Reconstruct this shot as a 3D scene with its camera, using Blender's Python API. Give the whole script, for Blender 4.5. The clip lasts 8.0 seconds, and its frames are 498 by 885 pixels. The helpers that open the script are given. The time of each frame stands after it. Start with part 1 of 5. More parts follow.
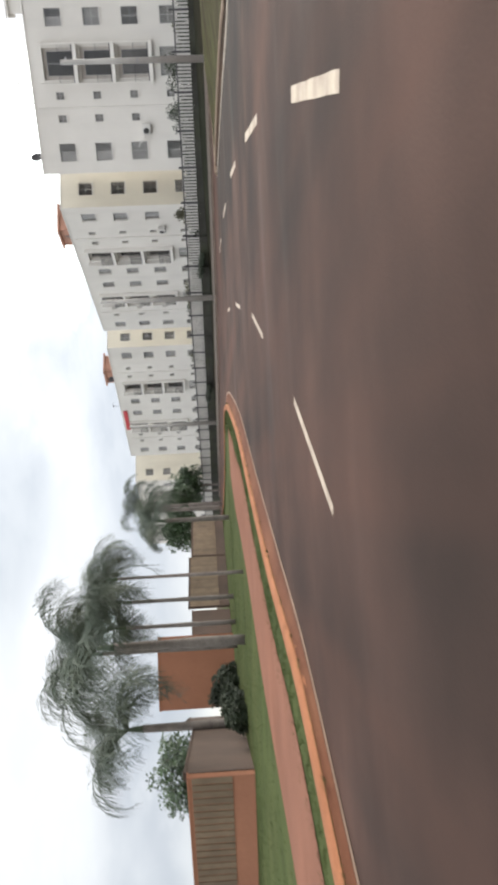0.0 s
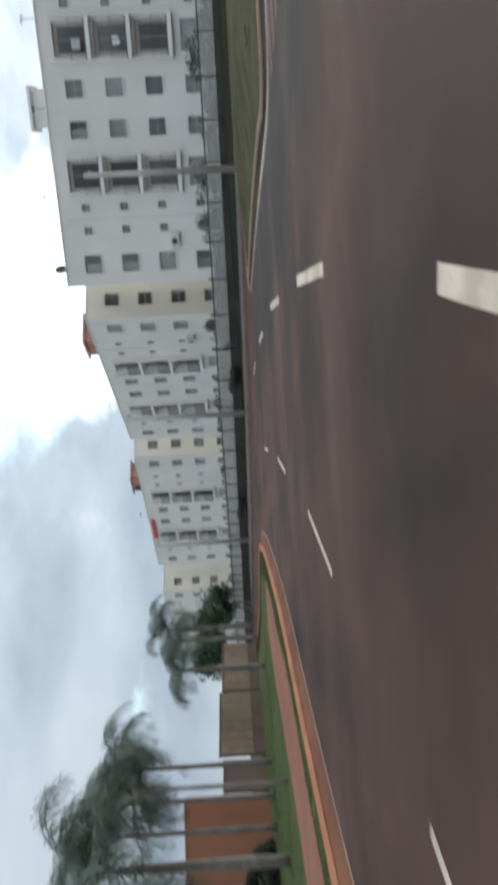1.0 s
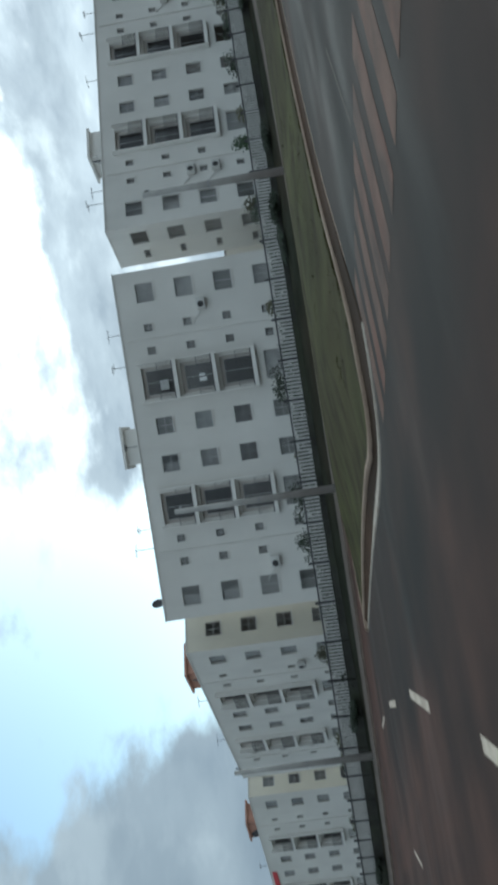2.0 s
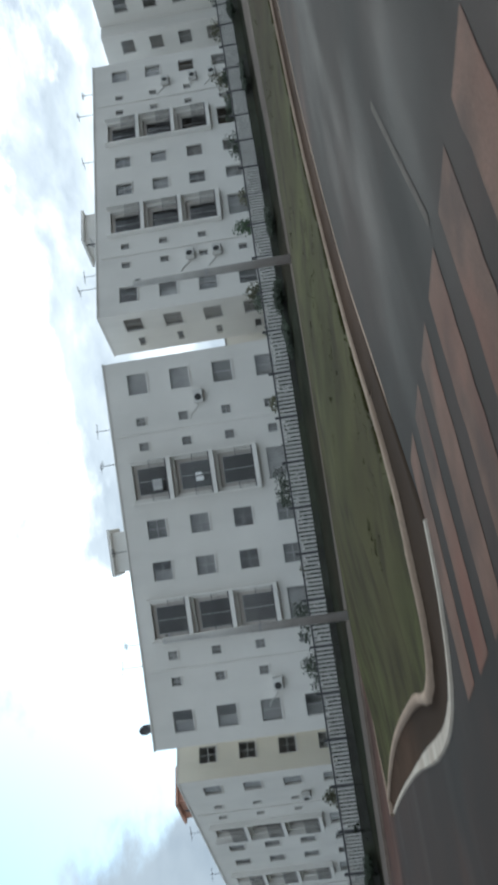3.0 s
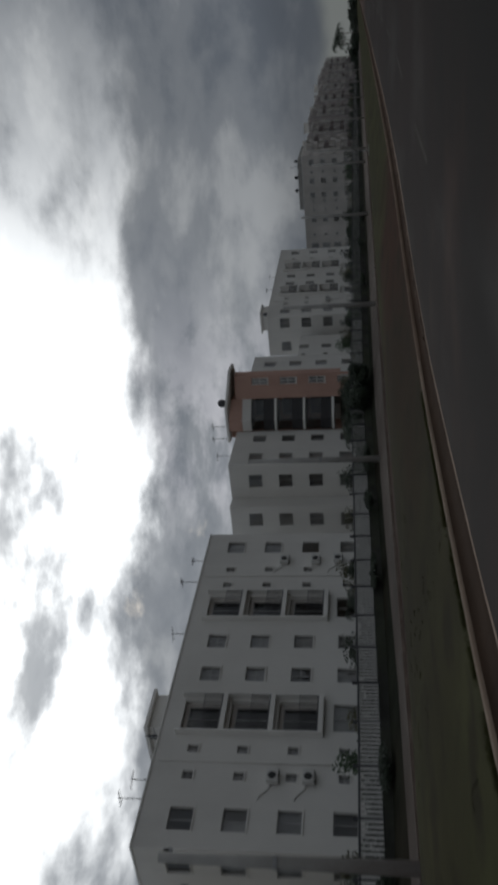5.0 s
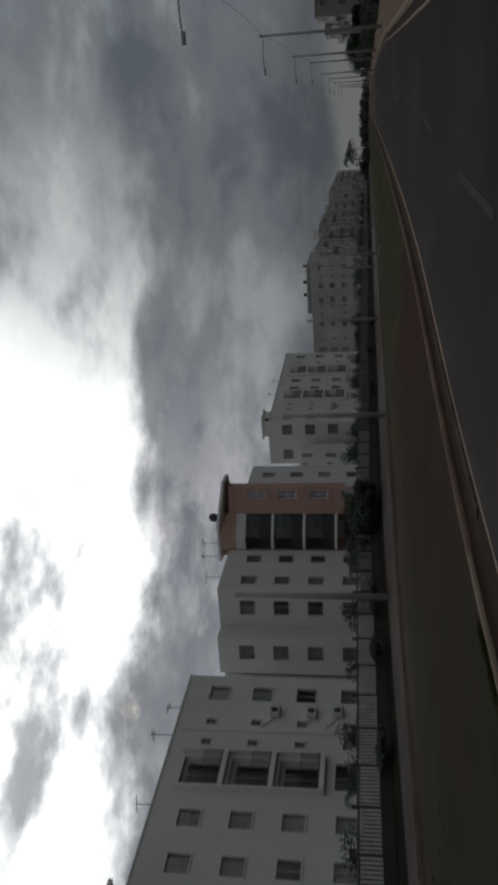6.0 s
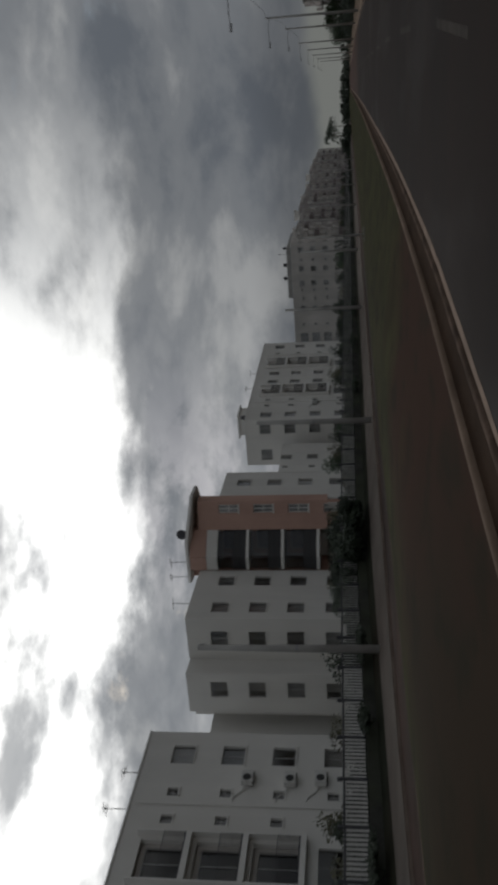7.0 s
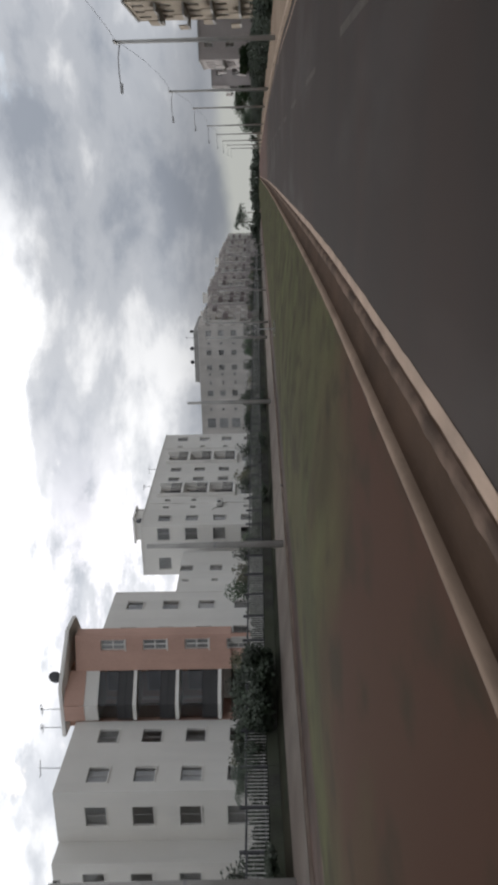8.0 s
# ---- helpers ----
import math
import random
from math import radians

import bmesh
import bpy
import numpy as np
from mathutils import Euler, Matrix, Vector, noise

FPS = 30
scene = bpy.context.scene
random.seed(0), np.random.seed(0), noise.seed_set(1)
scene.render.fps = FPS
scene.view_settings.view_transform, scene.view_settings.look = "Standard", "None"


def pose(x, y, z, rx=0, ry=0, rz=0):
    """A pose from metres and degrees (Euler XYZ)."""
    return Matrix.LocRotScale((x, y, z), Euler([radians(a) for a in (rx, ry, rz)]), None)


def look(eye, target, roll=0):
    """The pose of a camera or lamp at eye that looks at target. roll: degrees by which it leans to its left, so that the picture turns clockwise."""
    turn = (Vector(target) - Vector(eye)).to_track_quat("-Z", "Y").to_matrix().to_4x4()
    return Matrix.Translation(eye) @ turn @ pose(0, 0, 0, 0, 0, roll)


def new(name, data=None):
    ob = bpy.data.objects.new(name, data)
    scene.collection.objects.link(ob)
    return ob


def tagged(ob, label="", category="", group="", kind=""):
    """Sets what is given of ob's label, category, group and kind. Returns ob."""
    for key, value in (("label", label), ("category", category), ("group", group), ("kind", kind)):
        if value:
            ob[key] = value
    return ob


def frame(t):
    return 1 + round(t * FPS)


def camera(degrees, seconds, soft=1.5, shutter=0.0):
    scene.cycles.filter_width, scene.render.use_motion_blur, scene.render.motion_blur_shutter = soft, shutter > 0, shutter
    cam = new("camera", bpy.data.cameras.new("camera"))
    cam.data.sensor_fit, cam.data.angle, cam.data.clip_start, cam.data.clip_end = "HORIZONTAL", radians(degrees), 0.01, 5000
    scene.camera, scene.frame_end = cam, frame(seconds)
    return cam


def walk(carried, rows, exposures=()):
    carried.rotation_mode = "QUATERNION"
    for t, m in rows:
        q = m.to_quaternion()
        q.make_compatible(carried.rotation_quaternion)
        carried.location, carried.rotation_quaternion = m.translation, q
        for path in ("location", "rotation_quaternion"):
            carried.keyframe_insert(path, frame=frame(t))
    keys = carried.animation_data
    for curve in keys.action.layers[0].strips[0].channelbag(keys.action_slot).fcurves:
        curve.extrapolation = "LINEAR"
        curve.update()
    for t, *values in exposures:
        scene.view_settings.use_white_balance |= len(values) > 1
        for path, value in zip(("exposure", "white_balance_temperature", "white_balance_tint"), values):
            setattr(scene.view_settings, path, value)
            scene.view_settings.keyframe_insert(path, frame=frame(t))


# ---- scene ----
cam = camera(33.6, 8.0, soft=3.8, shutter=0.3)
PATH = [
    (0, (4.218, 1.326, 1.159), (4.321, 3.32, 1.06), -92.9),
    (0.5, (5.609, 3.708, 1.18), (5.736, 5.703, 1.136), -94.3),
    (1, (7.062, 6.112, 1.209), (7.386, 8.086, 1.17), -93.1),
    (1.5, (8.659, 8.302, 1.263), (9.446, 10.137, 1.372), -96.5),
    (3, (14.868, 13.688, 1.265), (16.023, 15.317, 1.38), -98.7),
    (3.5, (17.116, 15.17, 1.36), (18.419, 16.683, 1.469), -98.4),
    (4, (19.541, 17.234, 1.297), (21.092, 18.488, 1.445), -97.3),
    (4.5, (22.75, 18.68, 1.285), (24.4822, 19.646, 1.5428), -93.66),
    (6, (33.96, 20.947, 1.341), (35.863, 21.488, 1.634), -90.8),
    (6.5, (37.75, 21.05, 1.37), (39.6695, 21.5175, 1.6812), -91.23),
    (7, (42.15, 21.12, 1.39), (44.0451, 21.7056, 1.6462), -91.33),
    (7.5, (47.0, 21.33, 1.32), (48.9611, 21.7215, 1.3509), -88.41),
    (8, (52.0, 21.0, 1.328), (53.9563, 21.4146, 1.361), -91.2),
]

from mathutils.geometry import delaunay_2d_cdt

# ---- world, sun, exposure ----
SUN_AZ, SUN_EL = 57.0, 27.0          # degrees east of +y, and above the horizon
EXPOSURES = [(0.0, 1.55, 6800, 11), (0.5, 1.25, 6500, 9), (1.0, 0.95, 6050, 5), (1.5, 0.14, 5600, -4), (3.0, 0.7, 5850, 2), (3.5, 0.7, 6150, 5), (4.0, 0.55, 6250, 7),
             (4.5, -0.8, 6200, 8), (6.0, -1.3, 6300, 9), (7.0, -1.1, 6450, 9), (7.5, 0.2, 6550, 14), (8.0, 0.5, 6500, 11)]
walk(cam, [(t, look(eye, target, roll)) for t, eye, target, roll in PATH], EXPOSURES)

sun_way = Vector((math.sin(radians(SUN_AZ)) * math.cos(radians(SUN_EL)),
                  math.cos(radians(SUN_AZ)) * math.cos(radians(SUN_EL)), math.sin(radians(SUN_EL))))


def build_world():
    """An overcast sky: broken bright cloud before a hidden sun, blue gaps towards the zenith."""
    world = bpy.data.worlds.new("overcast_sky")
    scene.world = world
    world.use_nodes = True
    nt = world.node_tree
    nt.nodes.clear()
    n, ln = nt.nodes.new, nt.links.new
    out, bg = n("ShaderNodeOutputWorld"), n("ShaderNodeBackground")
    sky = n("ShaderNodeTexSky")
    sky.sky_type, sky.sun_disc = "NISHITA", False
    sky.sun_elevation, sky.sun_rotation = radians(SUN_EL), radians(SUN_AZ)
    sky.air_density, sky.dust_density = 1.0, 2.0
    sky_dim = n("ShaderNodeVectorMath")
    sky_dim.operation = "SCALE"
    sky_dim.inputs["Scale"].default_value = 0.13
    ln(sky.outputs[0], sky_dim.inputs[0])
    veil = n("ShaderNodeVectorMath")
    veil.operation = "ADD"
    ln(sky_dim.outputs[0], veil.inputs[0])
    veil.inputs[1].default_value = (0.06, 0.10, 0.09)
    co = n("ShaderNodeTexCoord")
    sep = n("ShaderNodeSeparateXYZ")
    ln(co.outputs["Generated"], sep.inputs[0])

    def m(op, a, b=None, c=None):
        node = n("ShaderNodeMath")
        node.operation = op
        for k, v in enumerate((a, b, c)):
            if v is None:
                continue
            if isinstance(v, (int, float)):
                node.inputs[k].default_value = v
            else:
                ln(v, node.inputs[k])
        return node.outputs[0]

    height = m("MAXIMUM", sep.outputs[2], 0.0)
    flat = n("ShaderNodeVectorMath")
    flat.operation = "MULTIPLY"
    ln(co.outputs["Generated"], flat.inputs[0])
    flat.inputs[1].default_value = (1.0, 1.0, 2.1)

    def fbm(scale, detail, rough, warp):
        t = n("ShaderNodeTexNoise")
        t.inputs["Scale"].default_value, t.inputs["Detail"].default_value = scale, detail
        t.inputs["Roughness"].default_value, t.inputs["Distortion"].default_value = rough, warp
        ln(flat.outputs[0], t.inputs["Vector"])
        return t.outputs[0]

    def ramp(v, *stops):
        r = n("ShaderNodeValToRGB")
        r.color_ramp.interpolation = "EASE"
        while len(r.color_ramp.elements) < len(stops):
            r.color_ramp.elements.new(0.5)
        for e, (p, c) in zip(r.color_ramp.elements, stops):
            e.position, e.color = p, (*c, 1)
        ln(v, r.inputs[0])
        return r.outputs[0]

    def towards(way, power):
        d = n("ShaderNodeVectorMath")
        d.operation = "DOT_PRODUCT"
        ln(co.outputs["Generated"], d.inputs[0])
        d.inputs[1].default_value = Vector(way).normalized()
        return m("POWER", m("MAXIMUM", d.outputs["Value"], 0.0), power)

    # the cloud breaks up towards the north-north-east
    gap = m("MULTIPLY", towards((0.33, 0.90, 0.29), 45.0), 0.30)
    cover = ramp(m("SUBTRACT", fbm(3.2, 9, 0.55, 0.1), gap), (0.26, (0, 0, 0)), (0.38, (1, 1, 1)))
    body = ramp(fbm(5.2, 10, 0.56, 0.15), (0.34, (0.24, 0.265, 0.305)), (0.50, (0.36, 0.38, 0.41)), (0.66, (0.62, 0.63, 0.64)))
    veiled = n("ShaderNodeMix")
    veiled.data_type = "RGBA"
    ln(m("MULTIPLY", towards((-0.25, 0.93, 0.25), 4.0), 0.85), veiled.inputs[0])
    ln(body, veiled.inputs[6])
    ln(ramp(fbm(2.0, 4, 0.5, 0.2), (0.34, (0.20, 0.24, 0.29)), (0.66, (0.45, 0.485, 0.52))), veiled.inputs[7])
    body = veiled.outputs[2]
    near_sun = towards(sun_way, 14.0)
    thin = ramp(fbm(3.6, 9, 0.55, 0.1), (0.375, (0.12, 0.12, 0.12)), (0.565, (1, 1, 1)))
    # a bank of thicker cloud low in the east, its top edge ragged
    def soft_step(v, lo, hi):
        r = n("ShaderNodeMapRange")
        r.interpolation_type = "SMOOTHSTEP"
        r.inputs[1].default_value, r.inputs[2].default_value = lo, hi
        ln(v, r.inputs[0])
        return r.outputs[0]

    ragged = m("ADD", height, m("MULTIPLY", m("SUBTRACT", fbm(6.5, 9, 0.58, 0.1), 0.5), 0.14))
    bank = m("MULTIPLY", soft_step(sep.outputs[0], 0.30, 0.48), m("SUBTRACT", 1.0, soft_step(ragged, 0.25, 0.295)))
    glow = n("ShaderNodeVectorMath")
    glow.operation = "SCALE"
    glow.inputs[0].default_value = (5.6, 5.5, 5.3)
    ln(m("MULTIPLY", m("MULTIPLY", near_sun, thin), m("SUBTRACT", 1.0, m("MULTIPLY", bank, 0.92))), glow.inputs["Scale"])
    # the cloud layer is thicker and greyer towards the north-west and low in the east
    thick = n("ShaderNodeVectorMath")
    thick.operation = "SCALE"
    ln(body, thick.inputs[0])
    ln(m("MULTIPLY", m("SUBTRACT", m("SUBTRACT", 1.25, m("MULTIPLY", towards((-0.35, 0.9, 0.2), 4.0), 0.48)), m("MULTIPLY", towards((0.98, -0.08, 0.13), 14.0), 0.34)), m("SUBTRACT", 1.0, m("MULTIPLY", bank, 0.02))), thick.inputs["Scale"])
    lit = n("ShaderNodeVectorMath")
    lit.operation = "ADD"
    ln(thick.outputs[0], lit.inputs[0])
    ln(glow.outputs[0], lit.inputs[1])
    rift = n("ShaderNodeVectorMath")
    rift.operation = "SCALE"
    rift.inputs[0].default_value = (0.55, 0.51, 0.51)
    ln(m("MULTIPLY", towards((0.915, 0.37, 0.165), 110.0), soft_step(fbm(9.0, 9, 0.6, 0.2), 0.42, 0.62)), rift.inputs["Scale"])
    brighter = n("ShaderNodeVectorMath")
    brighter.operation = "ADD"
    ln(lit.outputs[0], brighter.inputs[0])
    ln(rift.outputs[0], brighter.inputs[1])
    mix = n("ShaderNodeMix")
    mix.data_type = "RGBA"
    ln(cover, mix.inputs[0])
    ln(veil.outputs[0], mix.inputs[6])
    ln(brighter.outputs[0], mix.inputs[7])
    haze = n("ShaderNodeMix")
    haze.data_type = "RGBA"
    ln(m("POWER", m("SUBTRACT", 1.0, height), 45.0), haze.inputs[0])
    ln(mix.outputs[2], haze.inputs[6])
    haze.inputs[7].default_value = (0.36, 0.37, 0.35, 1)
    # a pale clear strip under the cloud deck, low in the east
    strip_low = n("ShaderNodeMix")
    strip_low.data_type = "RGBA"
    ragged_low = m("ADD", height, m("MULTIPLY", m("SUBTRACT", fbm(4.0, 5, 0.5, 0.1), 0.5), 0.085))
    ln(m("MULTIPLY", soft_step(sep.outputs[0], 0.80, 0.97), m("SUBTRACT", 1.0, soft_step(ragged_low, 0.026, 0.046))), strip_low.inputs[0])
    edge = n("ShaderNodeVectorMath")
    edge.operation = "SCALE"
    ln(haze.outputs[2], edge.inputs[0])
    ln(m("SUBTRACT", 1.0, m("MULTIPLY", m("MULTIPLY", soft_step(sep.outputs[0], 0.80, 0.97), m("SUBTRACT", 1.0, soft_step(ragged_low, 0.05, 0.13))), 0.3)), edge.inputs["Scale"])
    ln(edge.outputs[0], strip_low.inputs[6])
    strip_low.inputs[7].default_value = (0.335, 0.345, 0.325, 1)
    ln(strip_low.outputs[2], bg.inputs[0])
    bg.inputs[1].default_value = 1.0
    ln(bg.outputs[0], out.inputs[0])


build_world()
sun = new("sun", bpy.data.lights.new("sun", "SUN"))
sun.data.energy, sun.data.angle, sun.data.color = 0.5, radians(14), (1.0, 0.95, 0.87)
sun.matrix_world = look(tuple(sun_way * 100), (0, 0, 0))


# ---- materials ----
def material(name, base, rough=0.8, vary=0.25, scale=0.6, fine=14.0, bump=0.15, metal=0.0, tint=None, tint_scale=0.12,
             tint_amount=0.5, island=0.0, transmission=0.0, streak=0.0, spec=0.5, tracks=None, patch=None, mottle=None, sheen=0.0):
    """A procedural surface: base colour varied at a coarse and a fine scale, a second colour in broad patches, and fine relief."""
    mat = bpy.data.materials.new(name)
    mat.use_nodes = True
    nt = mat.node_tree
    n, ln = nt.nodes.new, nt.links.new
    b = nt.nodes["Principled BSDF"]
    b.inputs["Roughness"].default_value, b.inputs["Metallic"].default_value = rough, metal
    b.inputs["Transmission Weight"].default_value = transmission
    b.inputs["Specular IOR Level"].default_value = spec
    geo = n("ShaderNodeNewGeometry")

    def noise_at(s, detail=4, stretch=None):
        t = n("ShaderNodeTexNoise")
        t.inputs["Scale"].default_value, t.inputs["Detail"].default_value = s, detail
        if stretch:
            mp = n("ShaderNodeMapping")
            mp.inputs["Scale"].default_value = stretch
            ln(geo.outputs["Position"], mp.inputs["Vector"])
            ln(mp.outputs[0], t.inputs["Vector"])
        else:
            ln(geo.outputs["Position"], t.inputs["Vector"])
        return t.outputs[0]

    def mixed(fac, a, c, mode="MIX"):
        x = n("ShaderNodeMix")
        x.data_type, x.blend_type = "RGBA", mode
        for k, v in ((0, fac), (6, a), (7, c)):
            if isinstance(v, (int, float)):
                x.inputs[k].default_value = v
            elif isinstance(v, tuple):
                x.inputs[k].default_value = (*v, 1)
            else:
                ln(v, x.inputs[k])
        return x.outputs[2]

    def span(v, lo, hi, a=0.0, c=1.0):
        r = n("ShaderNodeMapRange")
        r.inputs[1].default_value, r.inputs[2].default_value, r.inputs[3].default_value, r.inputs[4].default_value = lo, hi, a, c
        ln(v, r.inputs[0])
        return r.outputs[0]

    col = mixed(span(noise_at(scale), 0.3, 0.7), tuple(c * (1 - vary) for c in base), tuple(min(1, c * (1 + vary)) for c in base))
    grain = noise_at(fine, 3)
    col = mixed(0.5 * vary, col, mixed(span(grain, 0.3, 0.7), (0.0, 0.0, 0.0), (1.0, 1.0, 1.0)), "OVERLAY")
    if tint:
        col = mixed(span(noise_at(tint_scale, 5), 0.45, 0.62, 0.0, tint_amount), col, tint)
    if tracks:
        mp = n("ShaderNodeMapping")
        mp.inputs["Rotation"].default_value = (0, 0, radians(17))
        mp.inputs["Scale"].default_value = (0.55, 0.03, 0.3)
        t = n("ShaderNodeTexNoise")
        t.inputs["Scale"].default_value, t.inputs["Detail"].default_value = 1.0, 3
        ln(geo.outputs["Position"], mp.inputs["Vector"])
        ln(mp.outputs[0], t.inputs["Vector"])
        col = mixed(span(t.outputs[0], 0.42, 0.68, 0.0, 0.55), col, tracks)
    for (cx, cy), (rx, ry), bare, amount in patch or ():
        mp = n("ShaderNodeMapping")
        mp.inputs["Location"].default_value = (-cx / rx, -cy / ry, 0)
        mp.inputs["Scale"].default_value = (1 / rx, 1 / ry, 0)
        ln(geo.outputs["Position"], mp.inputs["Vector"])
        far = n("ShaderNodeVectorMath")
        far.operation = "LENGTH"
        ln(mp.outputs[0], far.inputs[0])
        rough_edge = n("ShaderNodeMath")
        rough_edge.operation = "MULTIPLY_ADD"
        ln(noise_at(0.3, 5), rough_edge.inputs[0])
        rough_edge.inputs[1].default_value = 0.9
        ln(far.outputs["Value"], rough_edge.inputs[2])
        col = mixed(span(rough_edge.outputs[0], 1.15, 1.65, amount, 0.0), col, bare)
    if mottle:
        m_scale, m_stretch, m_amount, m_colour = mottle
        col = mixed(span(noise_at(m_scale, 5, m_stretch), 0.50, 0.66, 0.0, m_amount), col, m_colour)
    if sheen:
        # smoother, polished patches of the wearing course
        worn = noise_at(0.22, 4, (0.55, 1.6, 1))
        ln(span(worn, 0.50, 0.66, spec, sheen), b.inputs["Specular IOR Level"])
        ln(span(worn, 0.50, 0.66, rough, 0.72), b.inputs["Roughness"])
    if streak:
        col = mixed(span(noise_at(1.0, 4, (0.8, 0.8, 0.12)), 0.5, 0.75, 0.0, streak), col, tuple(c * 0.55 for c in base))
    if island:
        info = n("ShaderNodeObjectInfo")
        col = mixed(span(info.outputs["Random"], 0, 1, 0.0, island), col, tuple(c * 0.5 for c in base))
    ln(col, b.inputs["Base Color"])
    if bump:
        bp = n("ShaderNodeBump")
        bp.inputs["Strength"].default_value, bp.inputs["Distance"].default_value = bump, 0.02
        ln(grain, bp.inputs["Height"])
        ln(bp.outputs[0], b.inputs["Normal"])
    return mat


ASPHALT = material("asphalt", (0.055, 0.0345, 0.0283), 0.9, 0.30, 0.3, 40, 0.12, tint=(0.086, 0.044, 0.0330), tint_scale=0.07, tint_amount=0.6, spec=0.08, tracks=(0.106, 0.053, 0.0385), patch=(((90, 14), (86, 26), (0.0158, 0.0140, 0.0128), 0.82), ((26, 18), (13.5, 8.5), (0.0165, 0.0168, 0.0155), 0.7), ((18.5, 33), (5.2, 13), (0.0165, 0.0168, 0.0155), 0.75), ((35.5, 44.0), (11, 6.5), (0.125, 0.062, 0.043), 0.75)), sheen=0.06)
SOIL = material("red_soil", (0.075, 0.055, 0.038), 0.95, 0.25, 0.4, 10, 0.5, tint=(0.04, 0.045, 0.022), tint_scale=0.15, spec=0.08)
GRASS = material("grass", (0.0405, 0.0405, 0.0150), 0.95, 0.36, 0.45, 26, 0.15, tint=(0.038, 0.031, 0.014), tint_scale=0.16, tint_amount=0.5, spec=0.04, patch=(((53.0, 23.4), (12.5, 6.4), (0.0430, 0.0186, 0.0118), 0.92), ((46, 28.5), (10, 4.0), (0.022, 0.018, 0.009), 0.6)), mottle=(0.9, (0.7, 1.2, 1.0), 0.75, (0.0185, 0.0155, 0.008)))
BLADE = material("grass_blade", (0.046, 0.049, 0.018), 0.95, 0.2, 0.5, 9, 0.0, tint=(0.056, 0.046, 0.021), tint_scale=0.16, tint_amount=0.6, spec=0.02)
TUFT = material("uncut_grass", (0.040, 0.040, 0.017), 0.95, 0.3, 0.8, 9, 0.0, tint=(0.036, 0.030, 0.015), tint_scale=0.4, tint_amount=0.5, spec=0.02)
LAWN = material("lawn", (0.050, 0.065, 0.024), 0.95, 0.22, 0.6, 24, 0.2, tint=(0.075, 0.085, 0.035), tint_scale=0.25, spec=0.04)
BANK = material("dark_ground_cover", (0.024, 0.026, 0.018), 0.95, 0.3, 0.5, 10, 0.4, tint=(0.040, 0.031, 0.022), tint_scale=0.15, tint_amount=0.5, spec=0.03)
PATH_RED = material("dusty_red_path", (0.185, 0.085, 0.056), 0.92, 0.15, 0.5, 18, 0.3, tint=(0.17, 0.085, 0.06), spec=0.08)
PATH_SAND = material("sandy_pavement", (0.17, 0.125, 0.09), 0.95, 0.2, 0.5, 14, 0.3, tint=(0.12, 0.085, 0.06), spec=0.08)
PAVING = material("dusty_paving", (0.125, 0.106, 0.092), 0.9, 0.18, 0.4, 14, 0.3, tint=(0.098, 0.075, 0.062), spec=0.08)
KERB_RED = material("dusty_kerb", (0.30, 0.13, 0.068), 0.85, 0.2, 1.2, 20, 0.4, tint=(0.24, 0.10, 0.055), tint_scale=0.6, island=0.25, spec=0.08)
KERB_PINK = material("reddish_dusty_kerb", (0.215, 0.17, 0.14), 0.88, 0.2, 1.0, 20, 0.3, tint=(0.145, 0.10, 0.08), tint_scale=0.4, island=0.25, spec=0.08)
KERB = material("concrete_kerb", (0.27, 0.205, 0.155), 0.85, 0.2, 1.0, 20, 0.4, tint=(0.16, 0.115, 0.085), tint_scale=0.5, island=0.12, spec=0.08)
KERB_DUSTY = material("dust_covered_kerb", (0.190, 0.137, 0.102), 0.88, 0.22, 0.8, 20, 0.5, tint=(0.115, 0.080, 0.058), tint_scale=0.5, island=0.08, spec=0.04)
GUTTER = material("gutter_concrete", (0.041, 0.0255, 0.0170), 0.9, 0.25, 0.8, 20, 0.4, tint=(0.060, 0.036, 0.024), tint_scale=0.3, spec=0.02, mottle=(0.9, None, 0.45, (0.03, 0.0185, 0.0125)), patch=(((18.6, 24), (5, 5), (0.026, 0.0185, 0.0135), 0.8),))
LIP = material("gutter_lip_concrete", (0.105, 0.073, 0.056), 0.9, 0.3, 2.5, 24, 0.5, tint=(0.05, 0.036, 0.028), tint_scale=1.2, tint_amount=0.8, spec=0.02)
GUTTER_RED = material("dusty_gutter", (0.115, 0.050, 0.031), 0.9, 0.2, 0.8, 20, 0.3, tint=(0.17, 0.08, 0.046), tint_scale=0.5, spec=0.08)
ROAD_PAINT = material("worn_road_paint", (0.42, 0.36, 0.29), 0.7, 0.15, 1.5, 30, 0.2, tint=(0.15, 0.105, 0.08), tint_scale=2.2, tint_amount=0.35, spec=0.08)
EDGE_PAINT = material("tan_worn_edge_paint", (0.245, 0.176, 0.131), 0.75, 0.2, 1.5, 30, 0.2, tint=(0.20, 0.14, 0.105), tint_scale=0.6, spec=0.08)
FADED_PAINT = material("faded_road_paint", (0.052, 0.044, 0.038), 0.85, 0.3, 2.0, 30, 0.2, tint=(0.04, 0.032, 0.028), tint_scale=1.2, spec=0.08)
ZEBRA_PAINT = material("dusty_crossing_paint", (0.098, 0.058, 0.043), 0.85, 0.22, 1.2, 30, 0.2, tint=(0.045, 0.031, 0.026), tint_scale=0.9, tint_amount=0.75, spec=0.08, mottle=(0.5, (0.6, 1.2, 1), 0.6, (0.105, 0.042, 0.029)))
